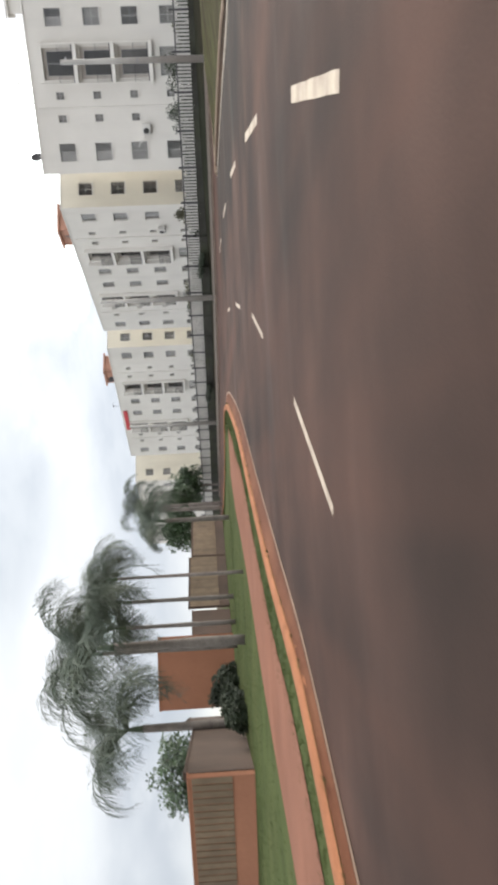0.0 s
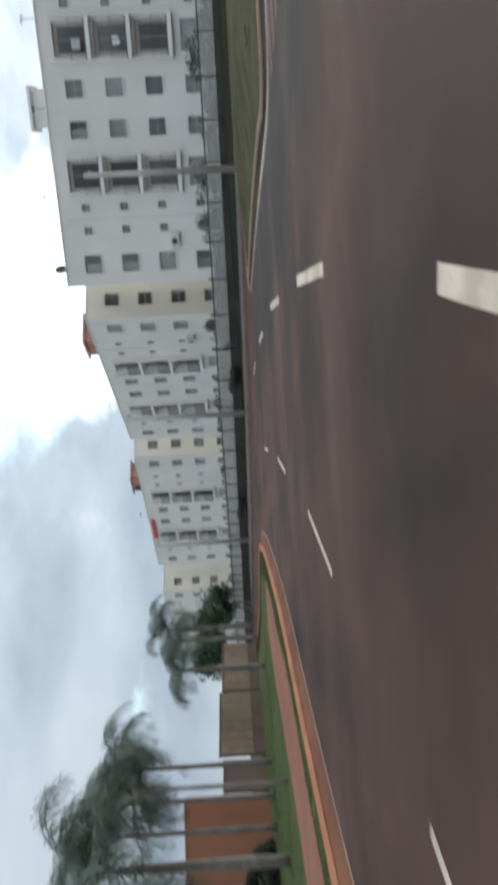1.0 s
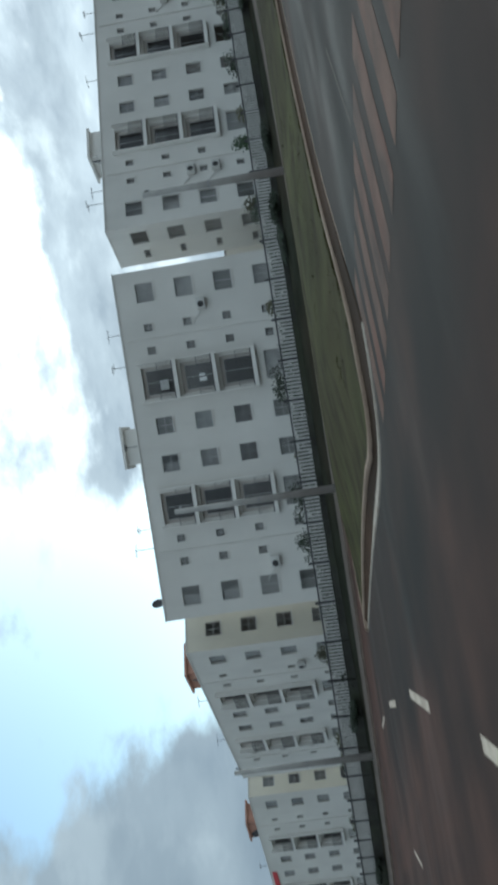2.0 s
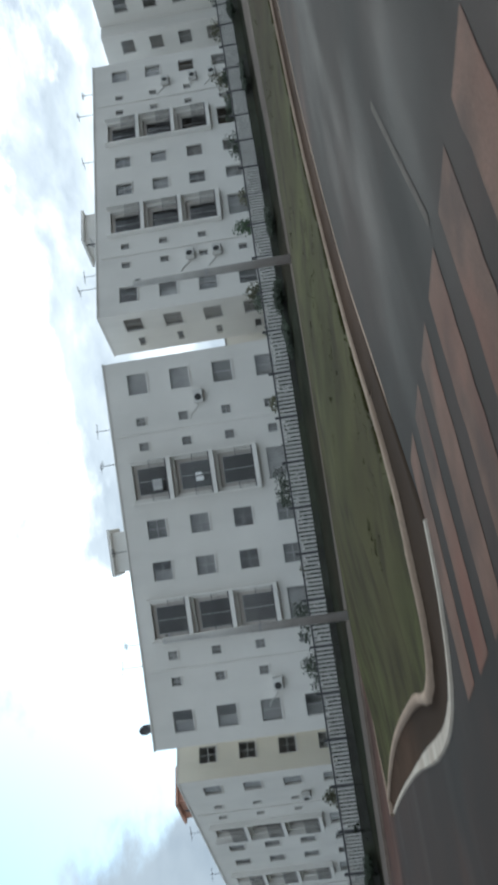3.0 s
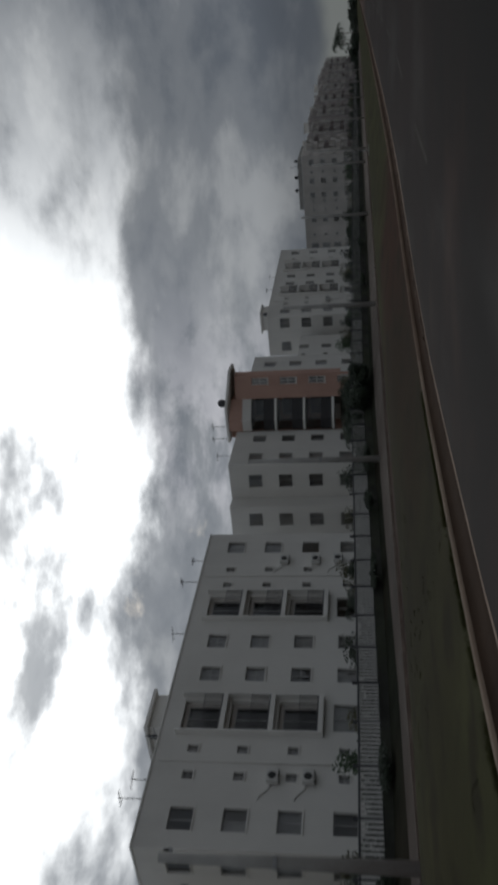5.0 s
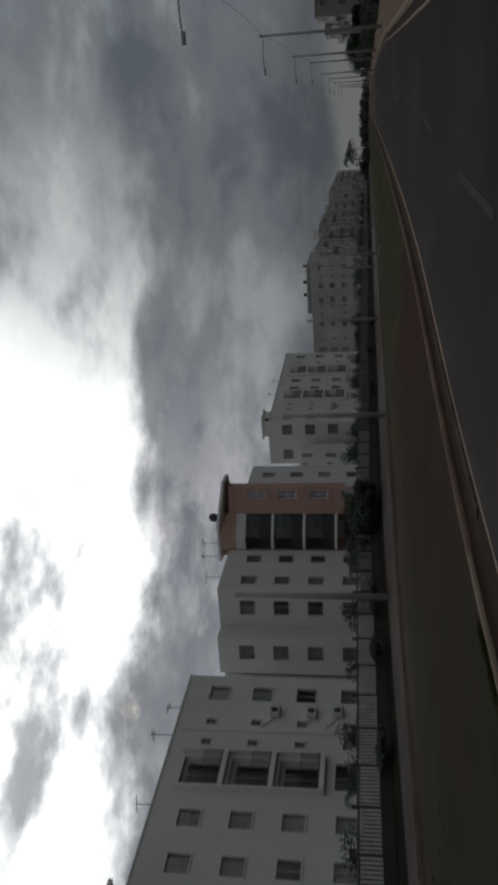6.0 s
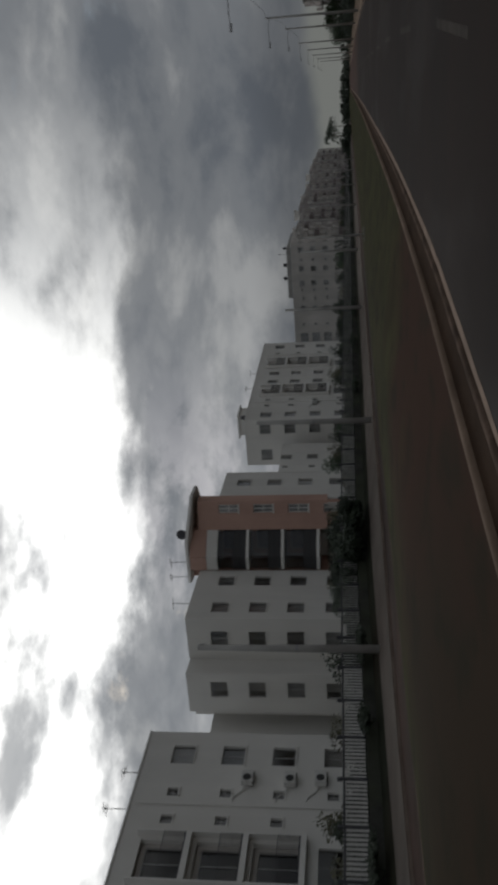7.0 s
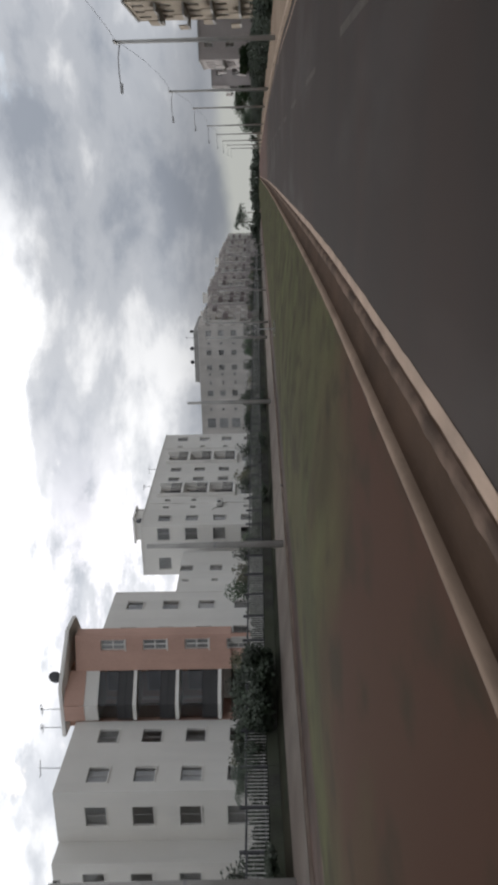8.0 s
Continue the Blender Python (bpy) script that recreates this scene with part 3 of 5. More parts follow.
    outside = [(x, y) for x, y, _ in along(np.concatenate([[lip], NOSE_LINE]), 0.25)]
    pick = lambda line, u: line[min(len(line) - 1, int(round(u * (len(line) - 1))))]
    rows = [[apron.verts.new((*(Vector(pick(inside, u / 60)).lerp(Vector(pick(outside, u / 60)), v)), z)) for u in range(61)] for v, z in ((0.0, 0.070), (0.12, 0.045), (0.29, 0.024), (0.55, 0.012), (0.78, 0.018), (0.86, 0.028), (0.97, 0.028), (1.0, 0.003))]
    for a, b in zip(rows, rows[1:]):
        for k in range(60):
            apron.faces.new((a[k], a[k + 1], b[k + 1], b[k]))
    bmesh.ops.recalc_face_normals(apron, faces=apron.faces[:])
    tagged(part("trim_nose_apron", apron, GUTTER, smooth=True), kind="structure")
    bm = bmesh.new()
    fine = np.array([(x, y) for x, y, _ in along(MEDIAN_NEAR[2:], 0.35) if x < 150])
    wear = [0.022 * noise.noise((3.0 * x, 3.0 * y, 1)) + 0.015 * noise.noise((0.7 * x, 0.7 * y, 2)) for x, y in fine]
    chip = [0.018 * noise.noise((3.0 * x, 3.0 * y, 6)) for x, y in fine]
    inner = np.interp(fine[:, 0], [47, 52], [0.63, 0.64]) + chip
    outer = np.interp(fine[:, 0], [47, 53], [0.71, 0.80]) + wear
    rows = [[bm.verts.new((*(p - s * o), 0.006)) for p, s, o in zip(fine, sides_of(fine), offs)] for offs in (outer, inner)]
    for k in range(len(rows[0]) - 1):
        bm.faces.new((rows[0][k], rows[0][k + 1], rows[1][k + 1], rows[1][k]))
    strip(bm, MEDIAN_NEAR[MEDIAN_NEAR[:, 0] > 149], -0.80, -0.64, 0.006, 0.006)
    strip(bm, MEDIAN_FAR[2:], 0.5, 0.66, 0.006, 0.006)
    nose = bmesh.new()
    turn = [(x, y) for x, y, _ in along(NOSE_LINE, 0.2)]
    side = sides_of(np.array(turn))
    # broadest round the tip, where it was painted over the concrete lip
    half = [0.045 + 0.075 * math.exp(-((k - 0.24 * len(turn)) / (0.12 * len(turn))) ** 2) + 0.012 * noise.noise((k * 0.6, 0, 0)) for k in range(len(turn))]
    rows = [[nose.verts.new((p[0] + o * (h + e) * q[0], p[1] + o * (h + e) * q[1], z)) for p, q, h in zip(turn, side, half)] for o, e, z in ((-1, 0.02, 0.0), (-1, 0, 0.032), (1, 0, 0.032), (1, 0.02, 0.0))]
    for a, b in zip(rows, rows[1:]):
        for k in range(len(a) - 1):
            nose.faces.new((a[k], a[k + 1], b[k + 1], b[k]))
    bmesh.ops.recalc_face_normals(nose, faces=nose.faces[:])
    tagged(part("road_nose_line", nose, NOSE_PAINT, label="white painted line round the median nose"), kind="structure")
    tagged(part("road_edge_line", bm, EDGE_PAINT, label="worn white edge line beside the median gutter"), kind="structure")
    bm = bmesh.new()
    strip(bm, SOUTH_KERB[40:], 0.32, 0.41, 0.006, 0.006)
    wide = np.interp(WEST_KERB[:, 1], [11, 17, 46, 50], [0.06, 0.45, 0.5, 0.3])[:, None]
    lip = WEST_KERB - sides_of(WEST_KERB) * wide
    strip(bm, lip, -0.1, 0.0, 0.008, 0.008)
    gutter = bmesh.new()
    rows = [[gutter.verts.new((*(p - s * w * u), z)) for p, s, w in zip(WEST_KERB, sides_of(WEST_KERB), wide[:, 0])] for u, z in ((0.0, 0.10), (0.2, 0.05), (0.5, 0.018), (1.0, 0.012))]
    for a, b in zip(rows, rows[1:]):
        for k in range(len(a) - 1):
            gutter.faces.new((a[k + 1], a[k], b[k], b[k + 1]))
    tagged(part("trim_west_gutter", gutter, GUTTER_RED), kind="structure")
    tagged(part("road_edge_line_south", bm, EDGE_PAINT, label="worn white edge line along the kerbs"), kind="structure")


def dash(bm, a, b, width, z=0.006):
    a, b = Vector((*a, z)), Vector((*b, z))
    s = (b - a).normalized().cross(Vector((0, 0, 1))) * width / 2
    pts = []
    n = 10
    for k in range(n + 1):
        pts.append((a.lerp(b, k / n) + s * (1 + 0.12 * noise.noise((a.x + k, a.y, 0))), a.lerp(b, k / n) - s * (1 + 0.12 * noise.noise((a.x + k, a.y, 9)))))
    v = [(bm.verts.new(p), bm.verts.new(q)) for p, q in pts]
    for (p, q), (r, t) in zip(v, v[1:]):
        bm.faces.new((p, r, t, q))


def build_dashes():
    root = empty("road_lane_markings", Matrix.Identity(4), "worn white dashed lane lines on dusty asphalt", "road marking", kind="structure")
    lanes = [((7.3, 7.5), (8.67, 10.55)), ((10.7, 15.6), (11.86, 19.15)), ((13.2, 23.9), (14.2, 27.4)), ((15.2, 33.0), (15.9, 36.5)),
             ((16.6, 42.0), (16.9, 45.5)), ((3.93, 9.15), (5.3, 12.08)), ((7.06, 17.06), (8.1, 20.0)), ((9.5, 25.57), (10.26, 28.5)), ((11.4, 34.4), (11.9, 37.2))]
    for a, b in lanes:
        bm = bmesh.new()
        dash(bm, a, b, 0.12 if a[0] < 4 or (a[0] < 12 and a[1] > a[0] * 2.2) else 0.18)
        part("lane_dash", bm, ROAD_PAINT, root)
    bm = bmesh.new()
    dash(bm, (19.8, 18.1), (22.4, 18.75), 0.10)
    part("lane_dash", bm, FADED_PAINT, root, "worn lane dash beside the crossing")
    for k in range(14):
        x0 = 43.5 + 9.3 * k
        ya, yb = (float(np.interp(x, MEDIAN_NEAR[:, 0], MEDIAN_NEAR[:, 1])) - 4.25 for x in (x0, x0 + 3.6))
        bm = bmesh.new()
        dash(bm, (x0, ya), (x0 + 3.6, yb), 0.14)
        part("lane_dash", bm, FADED_PAINT, root, "almost worn-off lane dash")
    cross = empty("road_zebra_crossing", Matrix.Identity(4), "dust-reddened zebra crossing stripes on dark asphalt", "road marking", kind="structure")
    for k in range(9):
        y = 13.6 + 1.0 * k
        bm = bmesh.new()
        dash(bm, (16.6 + 0.08 * k, y), (19.05 + 0.12 * k, y - 0.1), 0.6, 0.005)
        part("crossing_stripe", bm, ZEBRA_PAINT, cross)


build_ground()
build_median()
build_kerbs_and_paint()
build_dashes()


# ---- apartment blocks ----
SMOKED = material("smoked_panel", (0.095, 0.092, 0.09), 0.3, 0.1, 1.0, 8, 0.0)
TINTED = material("tinted_glass", (0.40, 0.39, 0.385), 0.08, 0.05, 0.5, 4, 0.0, transmission=1.0)
DARK_DOOR = material("dark_door_glazing", (0.06, 0.062, 0.065), 0.15, 0.1, 1.0, 8, 0.0)
STOREY = 2.8


def wall_faces(bm, m, length, bottom, top, holes, deep=0.22):
    """A rendered wall with real openings, its face at y = 0, reveals going inwards, in the frame m."""
    xs = sorted({0.0, length, *(h[0] for h in holes), *(h[1] for h in holes)})
    zs = sorted({bottom, top, *(h[2] for h in holes), *(h[3] for h in holes)})
    grid = {}

    def vert(x, y, z):
        key = (round(x, 4), round(y, 4), round(z, 4))
        if key not in grid:
            grid[key] = bm.verts.new(m @ Vector(key))
        return grid[key]

    def hole(x, z):
        return any(h[0] < x < h[1] and h[2] < z < h[3] for h in holes)

    for x0, x1 in zip(xs, xs[1:]):
        for z0, z1 in zip(zs, zs[1:]):
            if not hole((x0 + x1) / 2, (z0 + z1) / 2):
                bm.faces.new((vert(x0, 0, z0), vert(x1, 0, z0), vert(x1, 0, z1), vert(x0, 0, z1)))
                bm.faces.new((vert(x0, deep, z1), vert(x1, deep, z1), vert(x1, deep, z0), vert(x0, deep, z0)))
    for h in holes:
        c = [(h[0], h[2]), (h[1], h[2]), (h[1], h[3]), (h[0], h[3])]
        for (xa, za), (xb, zb) in zip(c, c[1:] + c[:1]):
            xi = [x for x in xs if min(xa, xb) <= x <= max(xa, xb)]
            zi = [z for z in zs if min(za, zb) <= z <= max(za, zb)]
            run = [(x, za) for x in (xi if xb > xa else xi[::-1])] if za == zb else [(xa, z) for z in (zi if zb > za else zi[::-1])]
            for (xp, zp), (xq, zq) in zip(run, run[1:]):
                bm.faces.new([vert(*p) for p in ((xp, deep, zp), (xq, deep, zq), (xq, 0, zq), (xp, 0, zp))])
    return bm


_shared = {}


def mesh_of(key, make, mat):
    """One mesh shared by alike parts."""
    if key not in _shared:
        me = bpy.data.meshes.new(str(key[0]))
        bm = make()
        bm.to_mesh(me)
        bm.free()
        me.materials.append(mat)
        _shared[key] = me
    return _shared[key]


def frame_mesh(w, h):
    """A window frame in one piece: two sashes, or four small lights under a cross bar."""
    b = 0.07 if h == 1.6 else 0.045
    rows = [(-h / 2 + b, -b / 2), (b / 2, h / 2 - b)] if w <= 0.7 or w == 1.2 else [(-h / 2 + b, h / 2 - b)]
    holes = [(x0, x1, z0, z1) for x0, x1 in ((b, w / 2 - b / 2), (w / 2 + b / 2, w - b)) for z0, z1 in rows]
    return wall_faces(bmesh.new(), Matrix.Translation((-w / 2, 0, 0)), w, -h / 2, h / 2, holes, 0.055)


def add_window(parent, m, w, h, rng, sill=True):
    """A sliding window in an opening: frame, two panes, a sill, and often a curtain behind."""
    win = linked("window", mesh_of(("window_frame", w, h), lambda: frame_mesh(w, h), TRIM_WHITE if h == 1.6 else ALU), parent, at=m @ Matrix.Translation((0, 0.13, 0)))
    pane = mesh_of(("pane", w, h), lambda: boxes((-w / 4 + 0.01, w / 4 - 0.03, 0.02, 0.028, -h / 2 + 0.045, h / 2 - 0.045)), GLASS)
    for s in (-1, 1):
        linked("pane", pane, win, at=Matrix.Translation((s * w / 4 + 0.01, 0.012 * (s + 1) / 2, 0))).visible_shadow = False
    if sill:
        linked("sill", mesh_of(("sill", w), lambda: boxes((-w / 2 - 0.06, w / 2 + 0.06, -0.19, 0.0, -h / 2 - 0.07, -h / 2 - 0.003)), TRIM_WHITE), win)
    if rng.random() < 0.85:
        drawn = rng.choice((0.5, 1.0, 1.0, 1.0, 1.0))
        wide = round(w * drawn, 2)

        def cloth():
            bm = bmesh.new()
            n = max(6, int(wide / 0.06))
            rows = [[bm.verts.new((-w / 2 + wide * k / n, 0.12 + 0.02 * (k % 2), z)) for k in range(n + 1)] for z in (-h / 2, h / 2)]
            for k in range(n):
                bm.faces.new((rows[0][k], rows[0][k + 1], rows[1][k + 1], rows[1][k]))
            return bm
        linked("curtain", mesh_of(("curtain", w, h, wide), cloth, CURTAIN), win)
    return win


def balcony_mesh():
    return boxes((-1.32, 1.32, -0.42, 0.44, -1.48, -1.2), (-1.42, -1.322, -0.4, 0.02, -1.478, 1.318), (1.322, 1.42, -0.4, 0.02, -1.478, 1.318),
                 (-1.15, -1.1, 0.02, 0.44, -1.2, 1.1), (1.1, 1.15, 0.02, 0.44, -1.2, 1.1))


def surround_mesh():
    return boxes((-1.1, -0.88, 0.3, 0.44, -1.2, 1.1), (0.88, 1.1, 0.3, 0.44, -1.2, 1.1), (-0.88, 0.88, 0.3, 0.44, 0.86, 1.1))


def railing_mesh():
    """Rails and upright bars in one welded piece."""
    gap = 2.64 / 20
    return wall_faces(bmesh.new(), Matrix.Translation((-1.32, -0.4, 0)), 2.64, -1.2, -0.08, [(gap * k + 0.006, gap * (k + 1) - 0.006, -1.12, -0.11) for k in range(20)], 0.02)


def door_frame_mesh():
    return boxes((-0.88, -0.83, 0.36, 0.43, -1.2, 0.86), (0.83, 0.88, 0.36, 0.43, -1.2, 0.86), (-0.025, 0.025, 0.36, 0.43, -1.2, 0.81), (-0.83, 0.83, 0.36, 0.43, 0.81, 0.86))


def add_balcony(parent, m, rng):
    b = linked("balcony", mesh_of(("balcony",), balcony_mesh, TRIM_WHITE), parent, at=m, label="white balcony slab between full-height fins")
    linked("railing", mesh_of(("railing",), railing_mesh, IRON), b, label="thin dark bar railing")
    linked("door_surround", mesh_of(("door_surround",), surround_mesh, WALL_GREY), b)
    linked("door_frame", mesh_of(("door_frame",), door_frame_mesh, ALU), b)
    linked("door_pane", mesh_of(("door_pane",), lambda: boxes((-0.83, 0.83, 0.39, 0.40, -1.18, 0.81)), TINTED), b).visible_shadow = False
    if rng.random() < 0.25:
        n = rng.choice((9, 17))
        linked("curtain", mesh_of(("door_curtain", n), lambda: boxes(*[(-0.84 + 0.1 * k, -0.744 + 0.1 * k, 0.48 + 0.02 * (k % 2), 0.51 + 0.02 * (k % 2), -1.18, 0.82) for k in range(n)]), CURTAIN), b)
    return b


def add_air_unit(parent, m):
    u = linked("air_conditioner", mesh_of(("air_conditioner",), lambda: boxes((-0.4, 0.4, -0.42, -0.1, -0.3, 0.3)), AC_WHITE), parent, at=m, label="white outdoor air unit on wall brackets")

    def grille():
        bm = bmesh.new()
        bmesh.ops.create_cone(bm, cap_ends=True, segments=16, radius1=0.22, radius2=0.22, depth=0.02, matrix=Matrix.Translation((-0.1, -0.43, 0)) @ Matrix.Rotation(math.pi / 2, 4, "X"))
        return bm
    linked("fan_grille", mesh_of(("fan_grille",), grille, BLACK), u)
    linked("hose", mesh_of(("hose",), lambda: chain(bmesh.new(), [(-0.4, -0.14, 0.1), (-0.7, -0.06, 0.2), (-1.1, -0.04, 0.62), (-1.35, -0.03, 0.7)], [0.035] * 4, 6), AC_WHITE), u, label="pale insulated hose")
    for x in (-0.28, 0.28):
        linked("bracket", mesh_of(("bracket",), lambda: boxes((-0.02, 0.02, -0.4, 0, -0.36, -0.31)), STEEL), u, at=Matrix.Translation((x, 0, 0)))


def dish_mesh():
    bm = bmesh.new()
    rings = []
    for k in range(5):
        r = 0.45 * k / 4 + 0.001
        rings.append([bm.verts.new((r * math.cos(a), -0.2 - 0.6 * r * r, 0.5 + r * math.sin(a))) for a in np.arange(14) * math.tau / 14])
    for a, b in zip(rings, rings[1:]):
        for j in range(14):
            bm.faces.new((a[j], a[(j + 1) % 14], b[(j + 1) % 14], b[j]))
    return bm


def rod_mesh(key, a, b, r, sides=4):
    return mesh_of((key, a, b), lambda: tube(bmesh.new(), a, b, r, sides=sides), IRON)


def roof_aerial(name, x, y, z, turn, h=1.6):
    if name == "roof_antenna":
        root = empty(name, at(x, y, z, turn), "thin metal television aerial on the flat roof", "antenna", "roof aerials")
        linked("mast", rod_mesh("mast", (0, 0, 0), (0, 0, h), 0.025, 5), root)
        boom = linked("boom", rod_mesh("boom", (0, -0.5, h - 0.1), (0, 0.5, h - 0.1), 0.015), root)
        for k in range(6):
            half = 0.3 - 0.02 * k
            linked("element", rod_mesh("element", (-half, -0.45 + 0.18 * k, h - 0.1), (half, -0.45 + 0.18 * k, h - 0.1), 0.01), boom)
        return root
    root = empty(name, at(x, y, z, turn), "dark round satellite dish on the roof edge", "satellite dish", "roof dishes")
    linked("dish", mesh_of(("dish",), dish_mesh, IRON), root)
    linked("stay", rod_mesh("stay", (0, 0, 0), (0, -0.2, 0.5), 0.03, 5), root)
    linked("feed_arm", rod_mesh("feed_arm", (0, -0.2, 0.3), (0, -0.75, 0.5), 0.015), root)
    return root


COLUMNS = [(-10.9, "end"), (-8.4, "small"), (-6.75, "small"), (-4.5, "balcony"), (-1.36, "mid"), (1.36, "mid"), (4.5, "balcony"), (6.75, "small"), (8.4, "small"), (10.9, "end")]
SIZES = {"end": (1.35, 1.25), "small": (0.55, 0.6), "mid": (1.2, 1.2), "ground": (2.0, 1.5), "slit": (0.9, 0.45), "loggia": (2.3, 1.9), "tall": (0.7, 1.6)}


def apartment_block(corner, heading, length, zc, top, label, seed, left=(), right=(), base=0.6, depth=5.6, left_mat=None, right_mat=None, units=(), hut=None, detail=True, hut_roof=None, wall_mat=None):
    """A four-storey block: corner is its left front corner as the street sees it, zc the height of the top windows' middles."""
    rng = random.Random(seed)
    root = empty("apartment_block", at(corner[0], corner[1], 0, radians(heading)), label, "apartment building", "apartment blocks along the avenue")
    stretch = length / 25.0
    ident = Matrix.Identity(4)
    left_m = Matrix.Translation((0, depth, 0)) @ Matrix.Rotation(-math.pi / 2, 4, "Z")
    right_m = Matrix.Translation((length, 0, 0)) @ Matrix.Rotation(math.pi / 2, 4, "Z")
    back_m = Matrix.Translation((length, depth, 0)) @ Matrix.Rotation(math.pi, 4, "Z")
    walls = {"front": [], "left": [], "right": []}
    jobs = []
    for row in range(4):
        z = zc - STOREY * row
        for off, kind in COLUMNS:
            x = length / 2 + off * stretch
            if kind == "balcony" and row < 3:
                walls["front"].append((x - 1.15, x + 1.15, z - 1.14, z + 1.1))
                jobs.append(("balcony", Matrix.Translation((x, 0, z))))
                continue
            w, h = SIZES["ground" if kind == "balcony" else kind]
            zz = z + (0.1 if kind == "small" else 0)
            walls["front"].append((x - w / 2, x + w / 2, zz - h / 2, zz + h / 2))
            jobs.append((w, h, Matrix.Translation((x, 0, zz))))
        for which, cols, m in (("left", left, left_m), ("right", right, right_m)):
            for d, kind in cols:
                w, h = SIZES[kind]
                x = depth - d if which == "left" else d
                zz = z - (0.15 if kind == "slit" else 0)
                walls[which].append((x - w / 2, x + w / 2, zz - h / 2, zz + h / 2))
                jobs.append((w, h, m @ Matrix.Translation((x, 0, zz))))
    part("wall", wall_faces(bmesh.new(), ident, length, base - 0.3, top, walls["front"]), wall_mat or WALL_WHITE, root)
    part("wall", wall_faces(bmesh.new(), left_m, depth, base - 0.3, top, walls["left"]), left_mat or wall_mat or WALL_WHITE, root)
    part("wall", wall_faces(bmesh.new(), right_m, depth, base - 0.3, top, walls["right"]), right_mat or WALL_WHITE, root)
    part("wall", wall_faces(bmesh.new(), back_m, length, base - 0.3, top, []), WALL_WHITE, root)
    part("roof", boxes((0.22, length - 0.22, 0.22, depth - 0.22, top - 0.5, top - 0.3)), ROOF_GREY, root)
    part("coping", boxes((-0.05, length + 0.05, -0.05, 0.26, top, top + 0.09), (-0.05, 0.26, 0.26, depth + 0.05, top, top + 0.09), (length - 0.26, length + 0.05, 0.26, depth + 0.05, top, top + 0.09)), TRIM_WHITE, root)
    part("inner_wall", boxes((0.3, length - 0.3, 3.6, 3.7, base, top - 0.55)), ROOM, root)
    part("floor_slab", boxes(*[(0.24, length - 0.24, 0.65, depth - 0.24, zc - STOREY * r - 1.55, zc - STOREY * r - 1.35) for r in range(4)]), ROOM, root)
    for job in jobs:
        if job[0] == "balcony":
            add_balcony(root, job[1], rng)
        else:
            add_window(root, job[2], job[0], job[1], rng, sill=detail)
    for off, z in units:
        add_air_unit(root, Matrix.Translation((length / 2 + off * stretch, 0, z)))
    if detail:
        for off in (-7.6, 7.6):
            x = length / 2 + off * stretch
            part("downpipe", tube(bmesh.new(), (x, -0.06, base), (x, -0.06, top - 0.3), 0.045, sides=6), TRIM_WHITE, root)
    if wall_mat:
        for off, kind in COLUMNS:
            if kind == "balcony":
                x = length / 2 + off * stretch
                bay = part("balcony_bay", boxes(*[(x + a, x + a + 0.2, -1.7, -1.5, base, top - 0.9) for a in (-1.5, 1.3)]), WALL_GREY, root, "projecting balcony bay with corner posts")
                for row in range(4):
                    z = zc - STOREY * row
                    part("parapet", boxes((x - 1.55, x - 1.4, -1.75, -0.45, z - 1.45, z - 0.30 - 0.25 * rng.random()), (x - 1.4, x + 1.4, -1.75, -1.62, z - 1.45, z - 0.4), (x + 1.4, x + 1.55, -1.75, -0.45, z - 1.45, z - 0.4)),
                         TAUPE if rng.random() < 0.6 else WALL_GREY, bay)
                    part("slab", boxes((x - 1.5, x + 1.5, -1.6, -0.45, z - 1.5, z - 1.36)), TRIM_WHITE, bay)
                part("slab", boxes((x - 1.6, x + 1.6, -1.8, -0.45, top - 0.9, top - 0.72)), TRIM_WHITE, bay)
    if hut:
        hx, hw = hut
        h = linked("roof_house", mesh_of(("roof_house", hw, hut_roof is None), lambda: boxes((-hw / 2, hw / 2, 0, 2.4, -0.4, 1.35)), hut_roof or WALL_WHITE), root, at=Matrix.Translation((hx, 1.6, top)), label="small stair house on the flat roof")
        linked("hut_roof", mesh_of(("hut_roof", hw, hut_roof is None), lambda: boxes((-hw / 2 - 0.25, hw / 2 + 0.25, -0.3, 2.7, 1.35, 1.55)), hut_roof or TRIM_WHITE), h)
    return root


def local(corner, heading, x, y=0.0):
    c, s = math.cos(radians(heading)), math.sin(radians(heading))
    return corner[0] + c * x - s * y, corner[1] + s * x + c * y


BLOCK = "off-white four-storey apartment block"
SIDE = ((1.35, "end"), (3.3, "slit"))
A = ((29.6, 66.1), -30.8)
E = ((55.2, 53.4), -6.05)
B = ((23.5, 99.6), -78.9)
C = ((9.7, 130.3), -64.2)
G = ((130.8, 46.0), -9.0)
apartment_block(*A, 24.8, 10.95, 13.0, BLOCK + " and stained walls", 1, left=SIDE, units=((9.5, 7.1), (-9.3, 4.7)), hut=(12.6, 2.6))
apartment_block(*E, 26.55, 11.23, 13.4, BLOCK + " and a creamy side wall", 2, left=SIDE, depth=4.5, units=((-8.5, 6.7), (-8.5, 4.8), (9.2, 7.45), (9.2, 5.2), (9.3, 3.6)), hut=(10.2, 2.6))
apartment_block(*B, 28.1, 10.7, 12.8, BLOCK + " and a cream end wall", 3, right=((1.8, "mid"),), right_mat=WALL_CREAM, units=((9.0, 4.4),), hut=(20, 3.0), hut_roof=ROOF_TILE)
apartment_block(*C, 28.8, 10.94, 13.1, BLOCK + " and a cream end wall", 4, right=((1.6, "mid"),), right_mat=WALL_CREAM, hut=(20, 3.0), hut_roof=ROOF_TILE)
